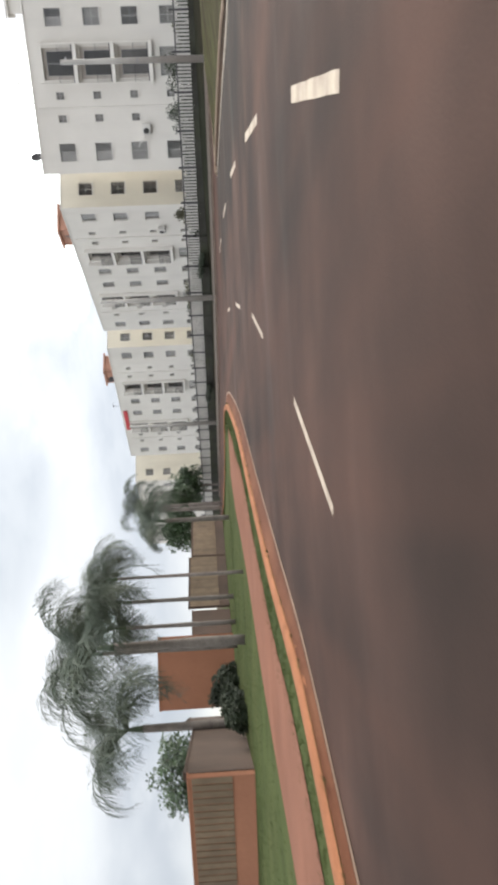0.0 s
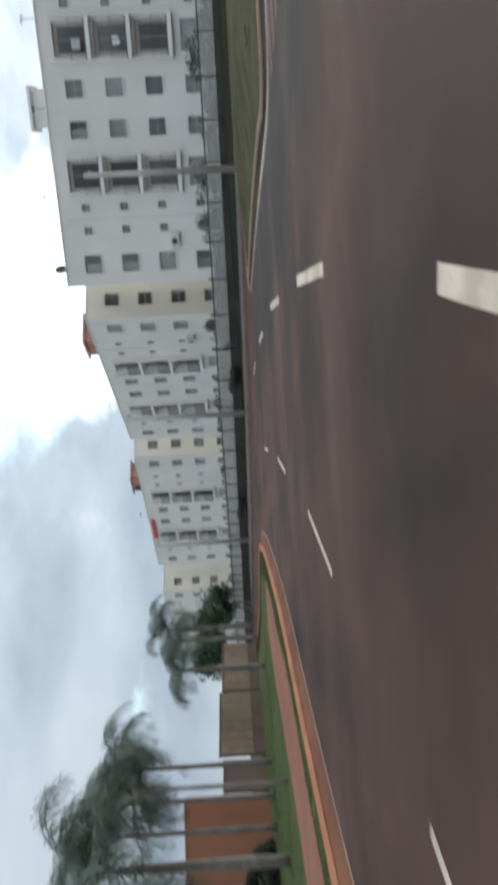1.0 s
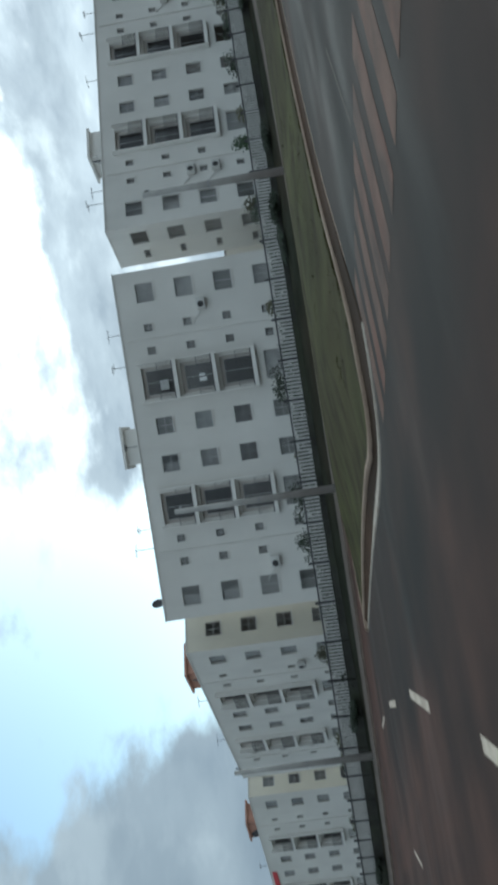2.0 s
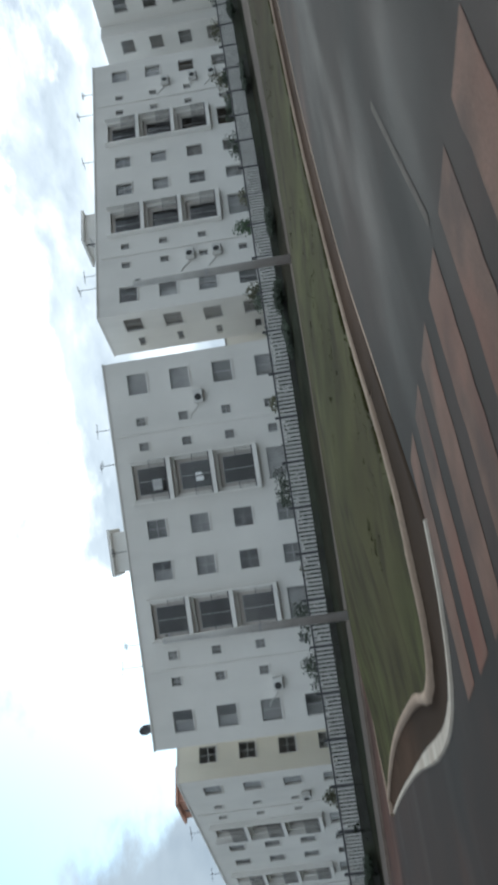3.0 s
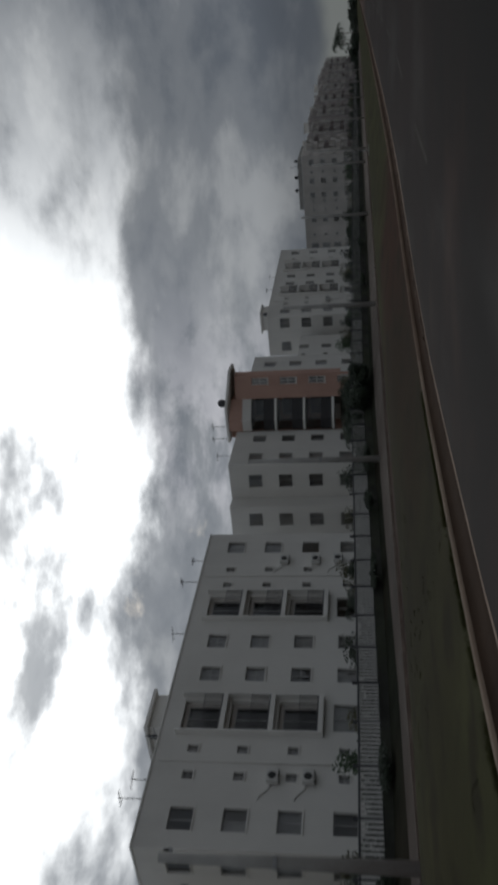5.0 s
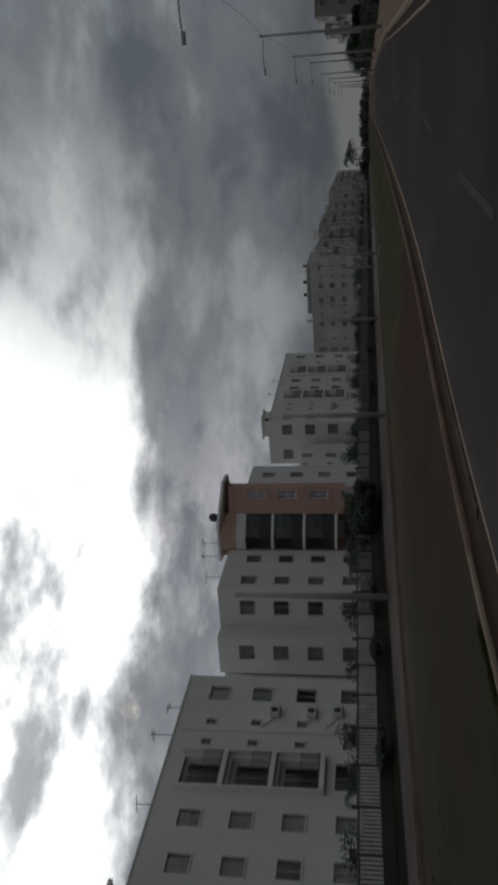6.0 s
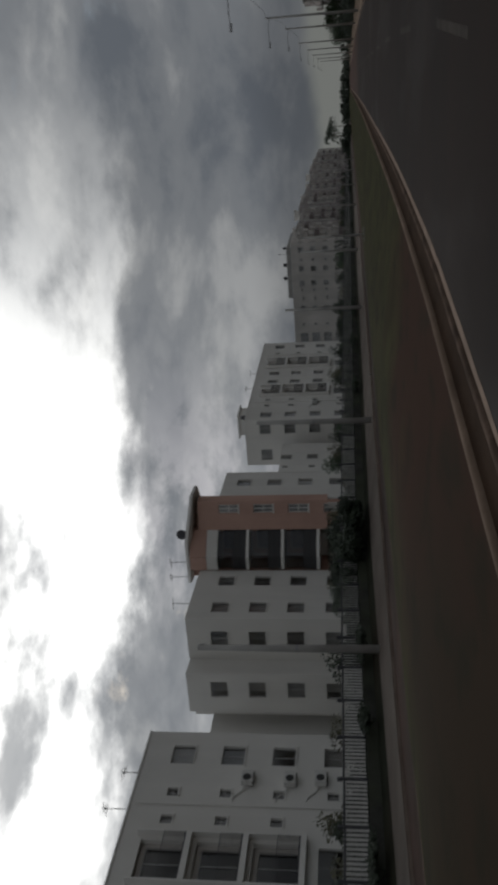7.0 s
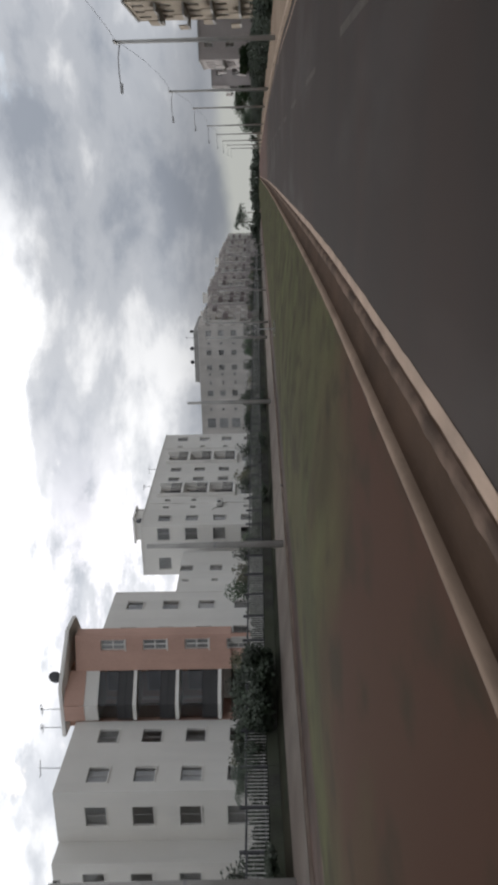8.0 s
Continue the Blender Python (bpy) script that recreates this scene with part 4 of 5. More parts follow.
apartment_block((-6.0, 160.0), -64.2, 27, 10.9, 13.1, BLOCK + " seen behind palm trees", 5, right=((1.6, "mid"),), right_mat=WALL_CREAM, detail=False)
apartment_block(*G, 26.0, 11.48, 13.7, BLOCK + " and aerials on its roof", 6, left=((1.0, "end"), (4.3, "end")), hut=(6, 2.6), units=((-8, 6),))
far_side = ((1.6, "end"), (3.9, "small"), (6.0, "mid"), (9.4, "mid"), (10.9, "small"), (12.9, "slit"), (15.4, "end"), (19.2, "small"), (22.5, "loggia"))
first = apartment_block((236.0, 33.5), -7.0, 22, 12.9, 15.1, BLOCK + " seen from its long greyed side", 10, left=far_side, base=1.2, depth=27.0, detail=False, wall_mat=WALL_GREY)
part("roof_storey", boxes((1.0, 20, 1.2, 13.0, 14.7, 16.3)), CONCRETE, first, "grey set-back roof storey")
for k in range(7):
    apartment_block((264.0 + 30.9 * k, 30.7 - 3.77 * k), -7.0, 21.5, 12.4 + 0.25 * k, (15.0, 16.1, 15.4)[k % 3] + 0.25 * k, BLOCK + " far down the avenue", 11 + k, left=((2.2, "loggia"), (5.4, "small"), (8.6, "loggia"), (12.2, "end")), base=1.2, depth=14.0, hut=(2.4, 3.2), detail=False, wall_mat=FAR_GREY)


def corner_block():
    """The block with the terracotta corner tower."""
    rng = random.Random(30)
    root = empty("corner_apartment_block", Matrix.Identity(4), "off-white apartment block with a terracotta corner tower", "apartment building", "apartment blocks along the avenue")
    zc, top, base = 11.6, 14.0, 0.6

    def face(mm, length, cols, mat, z0=base - 0.3, z1=top, rows=4):
        holes = []
        for r in range(rows):
            z = zc - STOREY * (r + 4 - rows)
            for x, kind in cols:
                w, h = SIZES[kind]
                holes.append((x - w / 2, x + w / 2, z - h / 2, z + h / 2))
                add_window(root, mm @ Matrix.Translation((x, 0, z)), w, h, rng)
        part("wall", wall_faces(bmesh.new(), mm, length, z0, z1, holes), mat, root)

    def between(a, b):
        """A wall's frame and length, its face to the right of the way from a to b."""
        return at(a[0], a[1], 0, math.atan2(b[1] - a[1], b[0] - a[0])), math.dist(a, b)

    # left wing: street front, side wall, and a bay standing out at the back
    corner, meet = (94.6, 50.6), (101.25, 50.02)
    m, run = between(corner, meet)
    face(m, run, ((1.5, "end"), (5.15, "end")), WALL_WHITE)
    m, run = between((94.95, 54.15), corner)
    face(m, run, ((run - 1.8, "end"),), WALL_WHITE)
    m, run = between((93.35, 57.4), (93.1, 54.2))
    face(m, run, ((run - 1.4, "end"),), WALL_WHITE, z1=top - 0.05)
    m, run = between((93.1, 54.2), (95.15, 54.15))
    face(m, run, (), WALL_WHITE, z1=top - 0.05)
    part("roof", sheet([(94.9, 50.9), (101.2, 50.3), (102.2, 58.8), (95.4, 58.8)], top - 0.3), ROOF_GREY, root)
    part("roof", sheet([(93.45, 54.5), (95.35, 54.4), (95.35, 57.4), (93.6, 57.4)], top - 0.34), ROOF_GREY, root)
    part("wall", boxes((93.4, 95.4, 57.4, 57.6, 0.3, top - 0.05)), WALL_WHITE, root)
    part("wall", boxes((95.4, 112.0, 59.0, 59.25, 0.3, top)), WALL_WHITE, root)
    for b in ((97.4, 101.0, 53.5, 58.5, 0.4, top - 0.6), (108.5, 113.5, 50.0, 57.0, 0.4, 12.8), (116, 129, 52.5, 57.5, 0.4, 8.5), (83, 93, 63.5, 66, 0.4, 12.0), (101.7, 101.9, 50.4, 59, 0.4, top - 0.6)):
        part("inner_wall", boxes(b), ROOM, root)
    # tower: recessed balconies, then a terracotta wall turned to the west
    kink, turn, nib = (101.1, 48.8), (102.6, 47.1), (102.95, 44.75)
    m, run = between(turn, nib)
    face(m, run, ((1.72, "tall"),), WALL_PINK, z0=3.7, z1=14.1)
    m, run = between(nib, (104.0, 44.7))
    face(m, run, (), WALL_PINK, z0=3.7, z1=14.1)
    m, run = between((104.0, 44.7), (107.0, 47.3))
    face(m, run, (), WALL_PINK, z0=3.7, z1=14.1)
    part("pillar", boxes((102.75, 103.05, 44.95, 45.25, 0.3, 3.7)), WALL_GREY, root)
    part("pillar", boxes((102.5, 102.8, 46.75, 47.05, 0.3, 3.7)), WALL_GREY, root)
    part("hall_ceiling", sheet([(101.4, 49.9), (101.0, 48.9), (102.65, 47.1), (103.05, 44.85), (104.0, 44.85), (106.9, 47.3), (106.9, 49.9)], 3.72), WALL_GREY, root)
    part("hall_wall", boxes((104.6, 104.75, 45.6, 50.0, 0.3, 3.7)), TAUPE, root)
    bays = ((meet[0], meet[1] - 0.06), kink, turn)
    for a, b in zip(bays, bays[1:]):
        m, run = between(a, b)
        part("beam", wall_faces(bmesh.new(), m, run, 12.5, 13.75, [], 0.28), WALL_WHITE, root, "off-white beam over the top balcony")
        part("frieze", wall_faces(bmesh.new(), m @ Matrix.Translation((0, -0.03, 0)), run, 13.4, 14.72, [], 0.28), WALL_PINK, root, "terracotta band under the eave")
    cover = ((101.4, 50.2), (101.0, 48.95), (102.7, 47.2), (104.4, 47.2), (104.4, 50.2))
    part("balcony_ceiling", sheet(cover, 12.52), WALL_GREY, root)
    part("back_wall", boxes((104.2, 104.35, 47.15, 50.2, 12.5, 14.8)), WALL_PINK, root)
    part("end_wall", boxes((101.3, 104.2, 50.1, 50.25, 3.7, 14.0)), WALL_PINK, root)
    for r in range(3):
        z = zc - STOREY * r
        plan = (*bays, (102.75, 46.9), (104.4, 47.2), (104.2, 49.8))
        bm = bmesh.new()
        lo = [bm.verts.new((x, y, z - 1.62)) for x, y in plan]
        hi = [bm.verts.new((x, y, z - 1.38)) for x, y in plan]
        bm.faces.new(lo[::-1])
        bm.faces.new(hi)
        for k in range(len(lo)):
            bm.faces.new((lo[k], lo[(k + 1) % len(lo)], hi[(k + 1) % len(lo)], hi[k]))
        bmesh.ops.recalc_face_normals(bm, faces=bm.faces[:])
        slab = part("balcony", bm, TRIM_WHITE, root, "angled white balcony slab")
        bm = bmesh.new()
        for a, b in zip(bays, bays[1:]):
            n = int(math.dist(a, b) / 0.085)
            for k in range(n + 1):
                x, y = a[0] + (b[0] - a[0]) * k / n + 0.1, a[1] + (b[1] - a[1]) * k / n
                tube(bm, (x, y, z - 1.38), (x, y, z - 0.36), 0.016, sides=4)
            for up in (-0.36, -0.86, -1.3):
                tube(bm, (a[0] + 0.1, a[1], z + up), (b[0] + 0.1, b[1], z + up), 0.028, sides=5)
        rail = part("railing", bm, IRON, slab, "dark iron bar railing")
        for a, b in zip(bays, bays[1:]):
            m, run = between(a, b)
            linked("rail_panel", mesh_of(("rail_panel", round(run, 2)), lambda: boxes((0.05, run - 0.05, 0.14, 0.16, -1.3, -0.4)), SMOKED), rail, at=m @ Matrix.Translation((0, 0, z)), label="dark smoked panel behind the bars")
            linked("glazing", mesh_of(("glazing", round(run, 2)), lambda: boxes((0.04, run - 0.04, 0.20, 0.212, -1.36, 1.1)), TINTED), slab, at=m @ Matrix.Translation((0, 0, z)), label="tinted balcony glazing")
        part("back_wall", boxes((104.2, 104.35, 47.15, 49.9, z - 1.38, z + 1.2)), WALL_PINK, slab, "terracotta wall behind the balcony")
        part("side_wall", boxes((102.7, 104.2, 46.95, 47.1, z - 1.38, z + 1.18)), WALL_PINK, slab)
        part("door_frame", boxes((104.1, 104.196, 47.5, 47.58, z - 1.36, z + 0.8), (104.1, 104.196, 49.32, 49.4, z - 1.36, z + 0.8), (104.1, 104.196, 47.58, 49.32, z + 0.72, z + 0.8)), ALU, slab)
        part("door_panel", boxes((104.13, 104.17, 47.58, 49.32, z - 1.36, z + 0.72)), DARK_DOOR, slab, "dark glazed balcony door")
    # tower cap: a wide eave, level over the balconies and falling towards the street
    rim = ((101.6, 51.3, 15.0), (101.45, 47.75, 15.02), (102.55, 44.1, 14.52), (104.6, 44.0, 14.5), (107.4, 47.0, 14.6), (107.4, 51.3, 14.9))
    bm = bmesh.new()
    lo = [bm.verts.new((x, y, z - 0.16)) for x, y, z in rim]
    hi = [bm.verts.new((x, y, z + 0.08)) for x, y, z in rim]
    ridge = [bm.verts.new(p) for p in ((104.4, 48.2, 15.3), (104.4, 50.8, 15.4))]
    for k in range(6):
        bm.faces.new((lo[k], lo[(k + 1) % 6], hi[(k + 1) % 6], hi[k]))
    for f in ((hi[0], hi[1], ridge[0], ridge[1]), (hi[1], hi[2], ridge[0]), (hi[2], hi[3], ridge[0]), (hi[3], hi[4], ridge[0]), (hi[4], hi[5], ridge[1], ridge[0]), (hi[5], hi[0], ridge[1]), lo[::-1]):
        bm.faces.new(f)
    bmesh.ops.recalc_face_normals(bm, faces=bm.faces[:])
    part("eave", bm, TRIM_WHITE, root, "pale projecting eave with a low roof")
    part("cornice", boxes((102.75, 106.6, 47.15, 51.2, 13.9, 14.82)), WALL_PINK, root)
    # right wing and the lower link beyond
    rw = at(107.0, 47.2, 0, radians(-5))
    face(rw, 7.8, ((1.6, "mid"), (5.6, "end")), WALL_WHITE, z1=13.5)
    part("wall", boxes((114.6, 114.8, 46.5, 58.0, 0.3, 13.5)), WALL_WHITE, root)
    linked("roof", mesh_of(("roof", 2), lambda: boxes((0.0, 7.6, 0.23, 11.0, 13.0, 13.2)), ROOF_GREY), root, at=rw)
    link = at(114.8, 50.0, 0, radians(-6))
    face(link, 15.0, ((3.0, "small"), (5.5, "mid"), (9.0, "small"), (11.5, "mid")), WALL_WHITE, z1=9.3, rows=3)
    linked("roof", mesh_of(("roof", 3), lambda: boxes((0.0, 15.0, 0.23, 8.6, 8.7, 8.9)), ROOF_GREY), root, at=link)
    lk = at(82.0, 60.6, 0, radians(-6))
    face(lk, 15.0, ((3.0, "end"), (8.0, "end")), WALL_WHITE, z1=12.6)
    return root


corner_block()


def rear_link():
    """The low service building seen in the gap between two blocks."""
    root = empty("service_building", at(48.0, 62.5, 0, radians(-12)), "low off-white service building behind the blocks", "building")
    holes = [(2.0 + 2.2 * k, 2.6 + 2.2 * k, z, z + 0.6) for k in range(6) for z in (2.0, 3.7)]
    part("wall", wall_faces(bmesh.new(), Matrix.Identity(4), 16, 0.3, 5.4, holes), WALL_WHITE, root)
    part("wall", boxes((0, 0.2, 0.25, 4, 0.3, 5.4), (15.8, 16, 0.25, 4, 0.3, 5.4), (0.2, 15.8, 3.8, 4, 0.3, 5.4)), WALL_WHITE, root)
    part("roof", boxes((-0.1, 16.1, -0.1, 4.1, 5.4, 5.55)), ROOF_GREY, root)
    rng = random.Random(77)
    for h in holes:
        add_window(root, Matrix.Translation(((h[0] + h[1]) / 2, 0, (h[2] + h[3]) / 2)), 0.6, 0.6, rng, sill=False)


rear_link()

# roof aerials and dishes
for c, hd, top, items in ((A[0], A[1], 13.0, ((1.0, "d"), (5.2, "a"), (6.6, "a"), (12.6, "a"), (18.3, "a"), (20.6, "a"))), (E[0], E[1], 13.4, ((3.2, "a"), (4.4, "a"), (7.0, "d"), (16.0, "a"), (21.5, "a"), (24.0, "a"))),
                          (B[0], B[1], 12.8, ((18.0, "a"), (9.0, "a"), (21.5, "d"))), (C[0], C[1], 13.1, ((20.5, "d"), (14, "a"))), (G[0], G[1], 13.7, ((3.0, "d"), (5.0, "a"), (11.0, "a"), (16.0, "a")))):
    for x, what in items:
        px, py = local(c, hd, x, 0.6)
        roof_aerial("roof_antenna" if what == "a" else "satellite_dish", px, py, top if what == "d" else top - 0.3, radians(hd) + x, 1.9 if x % 2 > 1 else 1.5)
for x, y, z, what in ((103.2, 50.2, 15.0, "a"), (102.9, 51.4, 15.0, "a"), (102.0, 47.4, 14.95, "d"), (97.6, 51.0, 13.7, "a"), (110, 48.2, 13.2, "a"), (237.3, 36, 16.1, "a"), (237.4, 38.5, 16.2, "d"), (237.3, 41.5, 16.2, "d"), (238, 34.9, 16.2, "d")):
    roof_aerial("roof_antenna" if what == "a" else "satellite_dish", x, y, z, x, 1.9)

px, py = local(C[0], C[1], 11.0, -0.1)
banner = tagged(linked("roof_banner", mesh_of(("roof_banner",), lambda: boxes((-2.6, 2.6, -0.04, 0.04, 0.0, 0.55)), SIGN_RED), at=at(px, py, 12.35, radians(C[1]))), "red banner along the roof edge", "banner")


# ---- fence, poles, lamps ----
def build_fence():
    root = empty("boundary_fence", Matrix.Identity(4), "white picket fence panels on a dark low wall, dark posts", "fence")
    places = along(FENCE, 2.5)
    bar = mesh_of(("post",), lambda: boxes((-0.06, 0.06, -0.06, 0.06, -0.2, 1.62)), IRON)
    one = mesh_of(("picket",), lambda: boxes((-0.068, 0.068, -0.012, 0.012, 0.40, 1.42)), PICKET)
    rail = mesh_of(("rail",), lambda: boxes((0, 2.5, -0.035, 0.035, 1.31, 1.40)), IRON)
    under = mesh_of(("lower_rail",), lambda: boxes((0, 2.5, 0.022, 0.05, 0.5, 0.55)), IRON)
    low = mesh_of(("low_wall",), lambda: boxes((0, 2.5, -0.09, 0.09, -0.9, 0.36)), PLINTH)
    rest = bmesh.new()
    for x, y, h in places:
        m = at(x, y, 0.64 + bank_rise(x), h)
        linked("post", bar, root, at=m)
        linked("rail", rail, root, at=m)
        linked("lower_rail", under, root, at=m)
        linked("low_wall", low, root, at=m)
        for k in range(11):
            mm = m @ Matrix.Translation((0.14 + 0.222 * k, 0, 0))
            if 30 < x < 78 and y < 58:
                linked("picket", one, root, at=mm)
            else:
                p = mm.translation
                half = 0.062 if x < 78 else 0.024 if x < 104 else 0.009
                c, s = half * math.cos(h), half * math.sin(h)
                v = [rest.verts.new(q) for q in ((p.x - c, p.y - s, p.z + 0.4), (p.x + c, p.y + s, p.z + 0.4), (p.x + c, p.y + s, p.z + 1.42), (p.x - c, p.y - s, p.z + 1.42))]
                w = [rest.verts.new((u.co.x - s * 0.9, u.co.y + c * 0.9, u.co.z)) for u in v]
                rest.faces.new(v)
                rest.faces.new(w[::-1])
                for i in range(4):
                    rest.faces.new((v[i], w[i], w[(i + 1) % 4], v[(i + 1) % 4]))
    tagged(part("picket_length", rest, PICKET, root), kind="stuff")


build_fence()


def utility_pole(x, y, z, height, lean=0.0):
    root = empty("utility_pole", at(x, y, z, 0), "tapered grey concrete utility pole on the verge", "utility pole", "poles along the far kerb")
    bm = tube(bmesh.new(), (0, 0, -0.3), (lean, 0, height), 0.22, 0.14, 10)
    part("pole", bm, CONCRETE, root, smooth=True)
    part("bracket", boxes((lean - 0.06, lean + 0.3, -0.05, 0.05, height - 0.35, height - 0.25)), STEEL, root)
    part("insulator", tube(bmesh.new(), (lean + 0.26, 0, height - 0.25), (lean + 0.26, 0, height - 0.08), 0.05, 0.04, 6), BLACK, root)
    part("collar", tube(bmesh.new(), (0, 0, 4.0), (0, 0, 4.12), 0.2, 0.2, 10), STEEL, root)


for p in ((29.8, 49.4, 0.15, 8.6), (43.4, 40.0, 0.15, 7.5), (77.75, 42.75, 0.4, 9.0), (99.75, 37.45, 0.3, 8.2), (18.6, 63.5, 0.2, 8.5), (134, 34.2, 0.3, 8.5), (166, 30.4, 0.3, 8.5), (10.5, 82, 0.2, 8.5)):
    utility_pole(*p)


def street_lamp(x, y, heading, height=9.3):
    root = empty("street_lamp", at(x, y, 0.1, heading), "tall grey steel street lamp with a thin arm", "street lamp", "street lamps on the south side")
    part("pole", tube(bmesh.new(), (0, 0, 0), (0, 0, height), 0.15, 0.1, 10), CONCRETE, root, smooth=True)
    arm = part("arm", chain(bmesh.new(), [(0, 0, height - 0.35), (0, 0.8, height - 0.2), (0, 1.7, height - 0.2), (0, 2.3, height - 0.25)], [0.035] * 4, 6), STEEL, root)
    part("lamp_head", boxes((-0.12, 0.12, 2.2, 2.75, height - 0.36, height - 0.22)), STEEL, arm, "grey lamp head")
    part("crossarm", boxes((-0.6, 0.6, -0.06, 0.06, height - 0.15, height - 0.03)), CONCRETE, root)


LAMP_SPOTS = [(72.0, 11.2), (103.0, 8.15), (134.0, 4.75), (164.0, 0.9), (195.0, -1.9), (226.0, -5.2), (257, -8.4), (288, -11.7), (319, -15)]
for x, y in LAMP_SPOTS:
    street_lamp(x, y, radians(-6.5))
for k in range(5):
    lx = 170 + 34 * k
    street_lamp(lx, 28.6 - 3.6 * k, radians(-6.0 + 180), 9.0)


# ---- leaves, trees, palms ----
def leaf_clump(bm, centre, radius, count, size, rng, flat=1.0):
    for _ in range(count):
        while True:
            p = Vector((rng.uniform(-1, 1), rng.uniform(-1, 1), rng.uniform(-1, 1)))
            if 0.25 < p.length < 1:
                break
        p = Vector(centre) + Vector((p.x * radius, p.y * radius, p.z * radius * flat))
        d = Vector((rng.gauss(0, 1), rng.gauss(0, 1), rng.gauss(0, 0.6))).normalized()
        s = d.orthogonal().normalized() * size * rng.uniform(0.3, 0.5)
        e = d * size * rng.uniform(0.7, 1.3)
        bm.faces.new([bm.verts.new(q) for q in (p - s * 0.2, p + e * 0.5 - s, p + e, p + e * 0.5 + s)])


def broad_tree(x, y, z, height, radius, seed, label, squash=0.8):
    rng = random.Random(seed)
    root = empty("tree", at(x, y, z, rng.random() * 6), label, "tree", "broadleaf trees")
    bm = chain(bmesh.new(), [(0, 0, -0.2), (0.1, 0, height * 0.3), (0, 0.1, height * 0.55), (0.1, 0, height * 0.8)], [0.16, 0.13, 0.09, 0.04], 7)
    for k in range(6):
        a = k * 1.05 + rng.random()
        tube(bm, (0, 0, height * (0.35 + 0.05 * k)), (math.cos(a) * radius * 0.7, math.sin(a) * radius * 0.7, height * (0.55 + 0.06 * k)), 0.06, 0.02, 5)
    part("trunk", bm, BARK, root)
    bm = bmesh.new()
    for k in range(26):
        a, r = rng.random() * math.tau, radius * math.sqrt(rng.random()) * 0.75
        leaf_clump(bm, (math.cos(a) * r, math.sin(a) * r, height * 0.68 + rng.uniform(-0.3, 0.32) * height * squash * (1 - r / radius * 0.6)), radius * rng.uniform(0.25, 0.42), 120, 0.26, rng)
    part("crown", bm, LEAF, root)
    return root


def palm_crown_mesh(seed, spread, fronds=15):
    """Arching feather fronds: they rise, bow over and hang at the tips, with long limp leaflets."""
    rng = random.Random(seed)
    bm = bmesh.new()
    n = 14
    for k in range(fronds):
        a = k * 2.39996 + rng.uniform(-0.25, 0.25)
        rise = 0.15 + 1.25 * ((k * 0.618) % 1.0)
        ln = spread * rng.uniform(0.8, 1.15)
        bow = rng.uniform(0.9, 1.6)
        pts = []
        p, up = Vector((0, 0, 0)), rise
        for s in range(n + 1):
            pts.append(p.copy())
            p = p + Vector((math.cos(a) * math.cos(up), math.sin(a) * math.cos(up), math.sin(up))) * ln / n
            up -= bow * (0.05 + 0.019 * s)
            a += rng.uniform(-0.03, 0.03)
        chain(bm, pts, [0.055 - 0.0035 * s for s in range(n + 1)], 4)
        side = Vector((-math.sin(a), math.cos(a), 0))
        total = 46
        for s in range(6, total - 1):
            u = s / total * n
            i = min(n - 1, int(u))
            q = pts[i].lerp(pts[i + 1], u - i)
            ahead = (pts[i + 1] - pts[i]).normalized()
            size = 0.30 * spread * math.sin(math.pi * (0.14 + 0.80 * s / total)) ** 0.8
            for sg in (-1, 1):
                d = (side * sg * 0.8 + ahead * 0.6 + Vector((0, 0, rng.uniform(-0.55, 0.15)))).normalized()
                w = ahead * 0.0042 * spread
                mid = q + d * size * 0.55
                tip = q + d * size * 0.9 + Vector((0, 0, -size * rng.uniform(0.15, 0.5)))
                c = [bm.verts.new(v) for v in (q - w, q + w, mid + w * 0.8, mid - w * 0.8, tip)]
                bm.faces.new(c[:4])
                bm.faces.new((c[3], c[2], c[4]))
    return bm


PALM_CROWNS = [mesh_of(("crown", s), lambda s=s: palm_crown_mesh(s, 5.5, 22), FROND) for s in range(4)]


def royal_palm(x, y, z, height, radius, kind, scale=1.0, lean=0.0):
    root = empty("palm_tree", at(x, y, z, kind * 1.3), "tall palm with a grey trunk and drooping fronds", "palm tree", "palms beside the yard walls")
    n = 9
    pts = [(lean * (k / n) ** 2 * height, 0, height * k / n) for k in range(n + 1)]
    radii = [radius * (1.25 - 0.3 * k / n + (0.12 if k in (2, 3, 4) else 0)) for k in range(n + 1)]
    part("trunk", chain(bmesh.new(), pts, radii, 10), BARK, root, smooth=True)
    part("crownshaft", tube(bmesh.new(), pts[-1], (pts[-1][0], 0, height + 0.9 * scale), radius * 0.9, radius * 0.4, 8), LEAF, root, "green crownshaft")
    linked("crown", PALM_CROWNS[kind % 4], root, at=Matrix.Translation((pts[-1][0], 0, height + 0.8 * scale)) @ Matrix.Scale(scale, 4))


for p in ((-1.8, 34.0, 0.1, 5.1, 0.165, 0, 0.88), (-7.3, 42.2, 0.1, 4.9, 0.20, 1, 0.88), (-3.5, 48.8, 0.1, 6.2, 0.11, 2, 0.85), (-2.3, 50.6, 0.1, 6.0, 0.11, 3, 0.80),
          (1.06, 31.8, 0.1, 4.6, 0.055, 1, 0.42), (-4.6, 47.5, 0.1, 7.4, 0.11, 2, 0.9), (2.3, 52.6, 0.1, 4.0, 0.13, 0, 0.50), (2.4, 74.0, 0.1, 5.6, 0.16, 1, 0.66), (2.4, 90.0, 0.1, 7.6, 0.2, 3, 0.85)):
    royal_palm(*p)
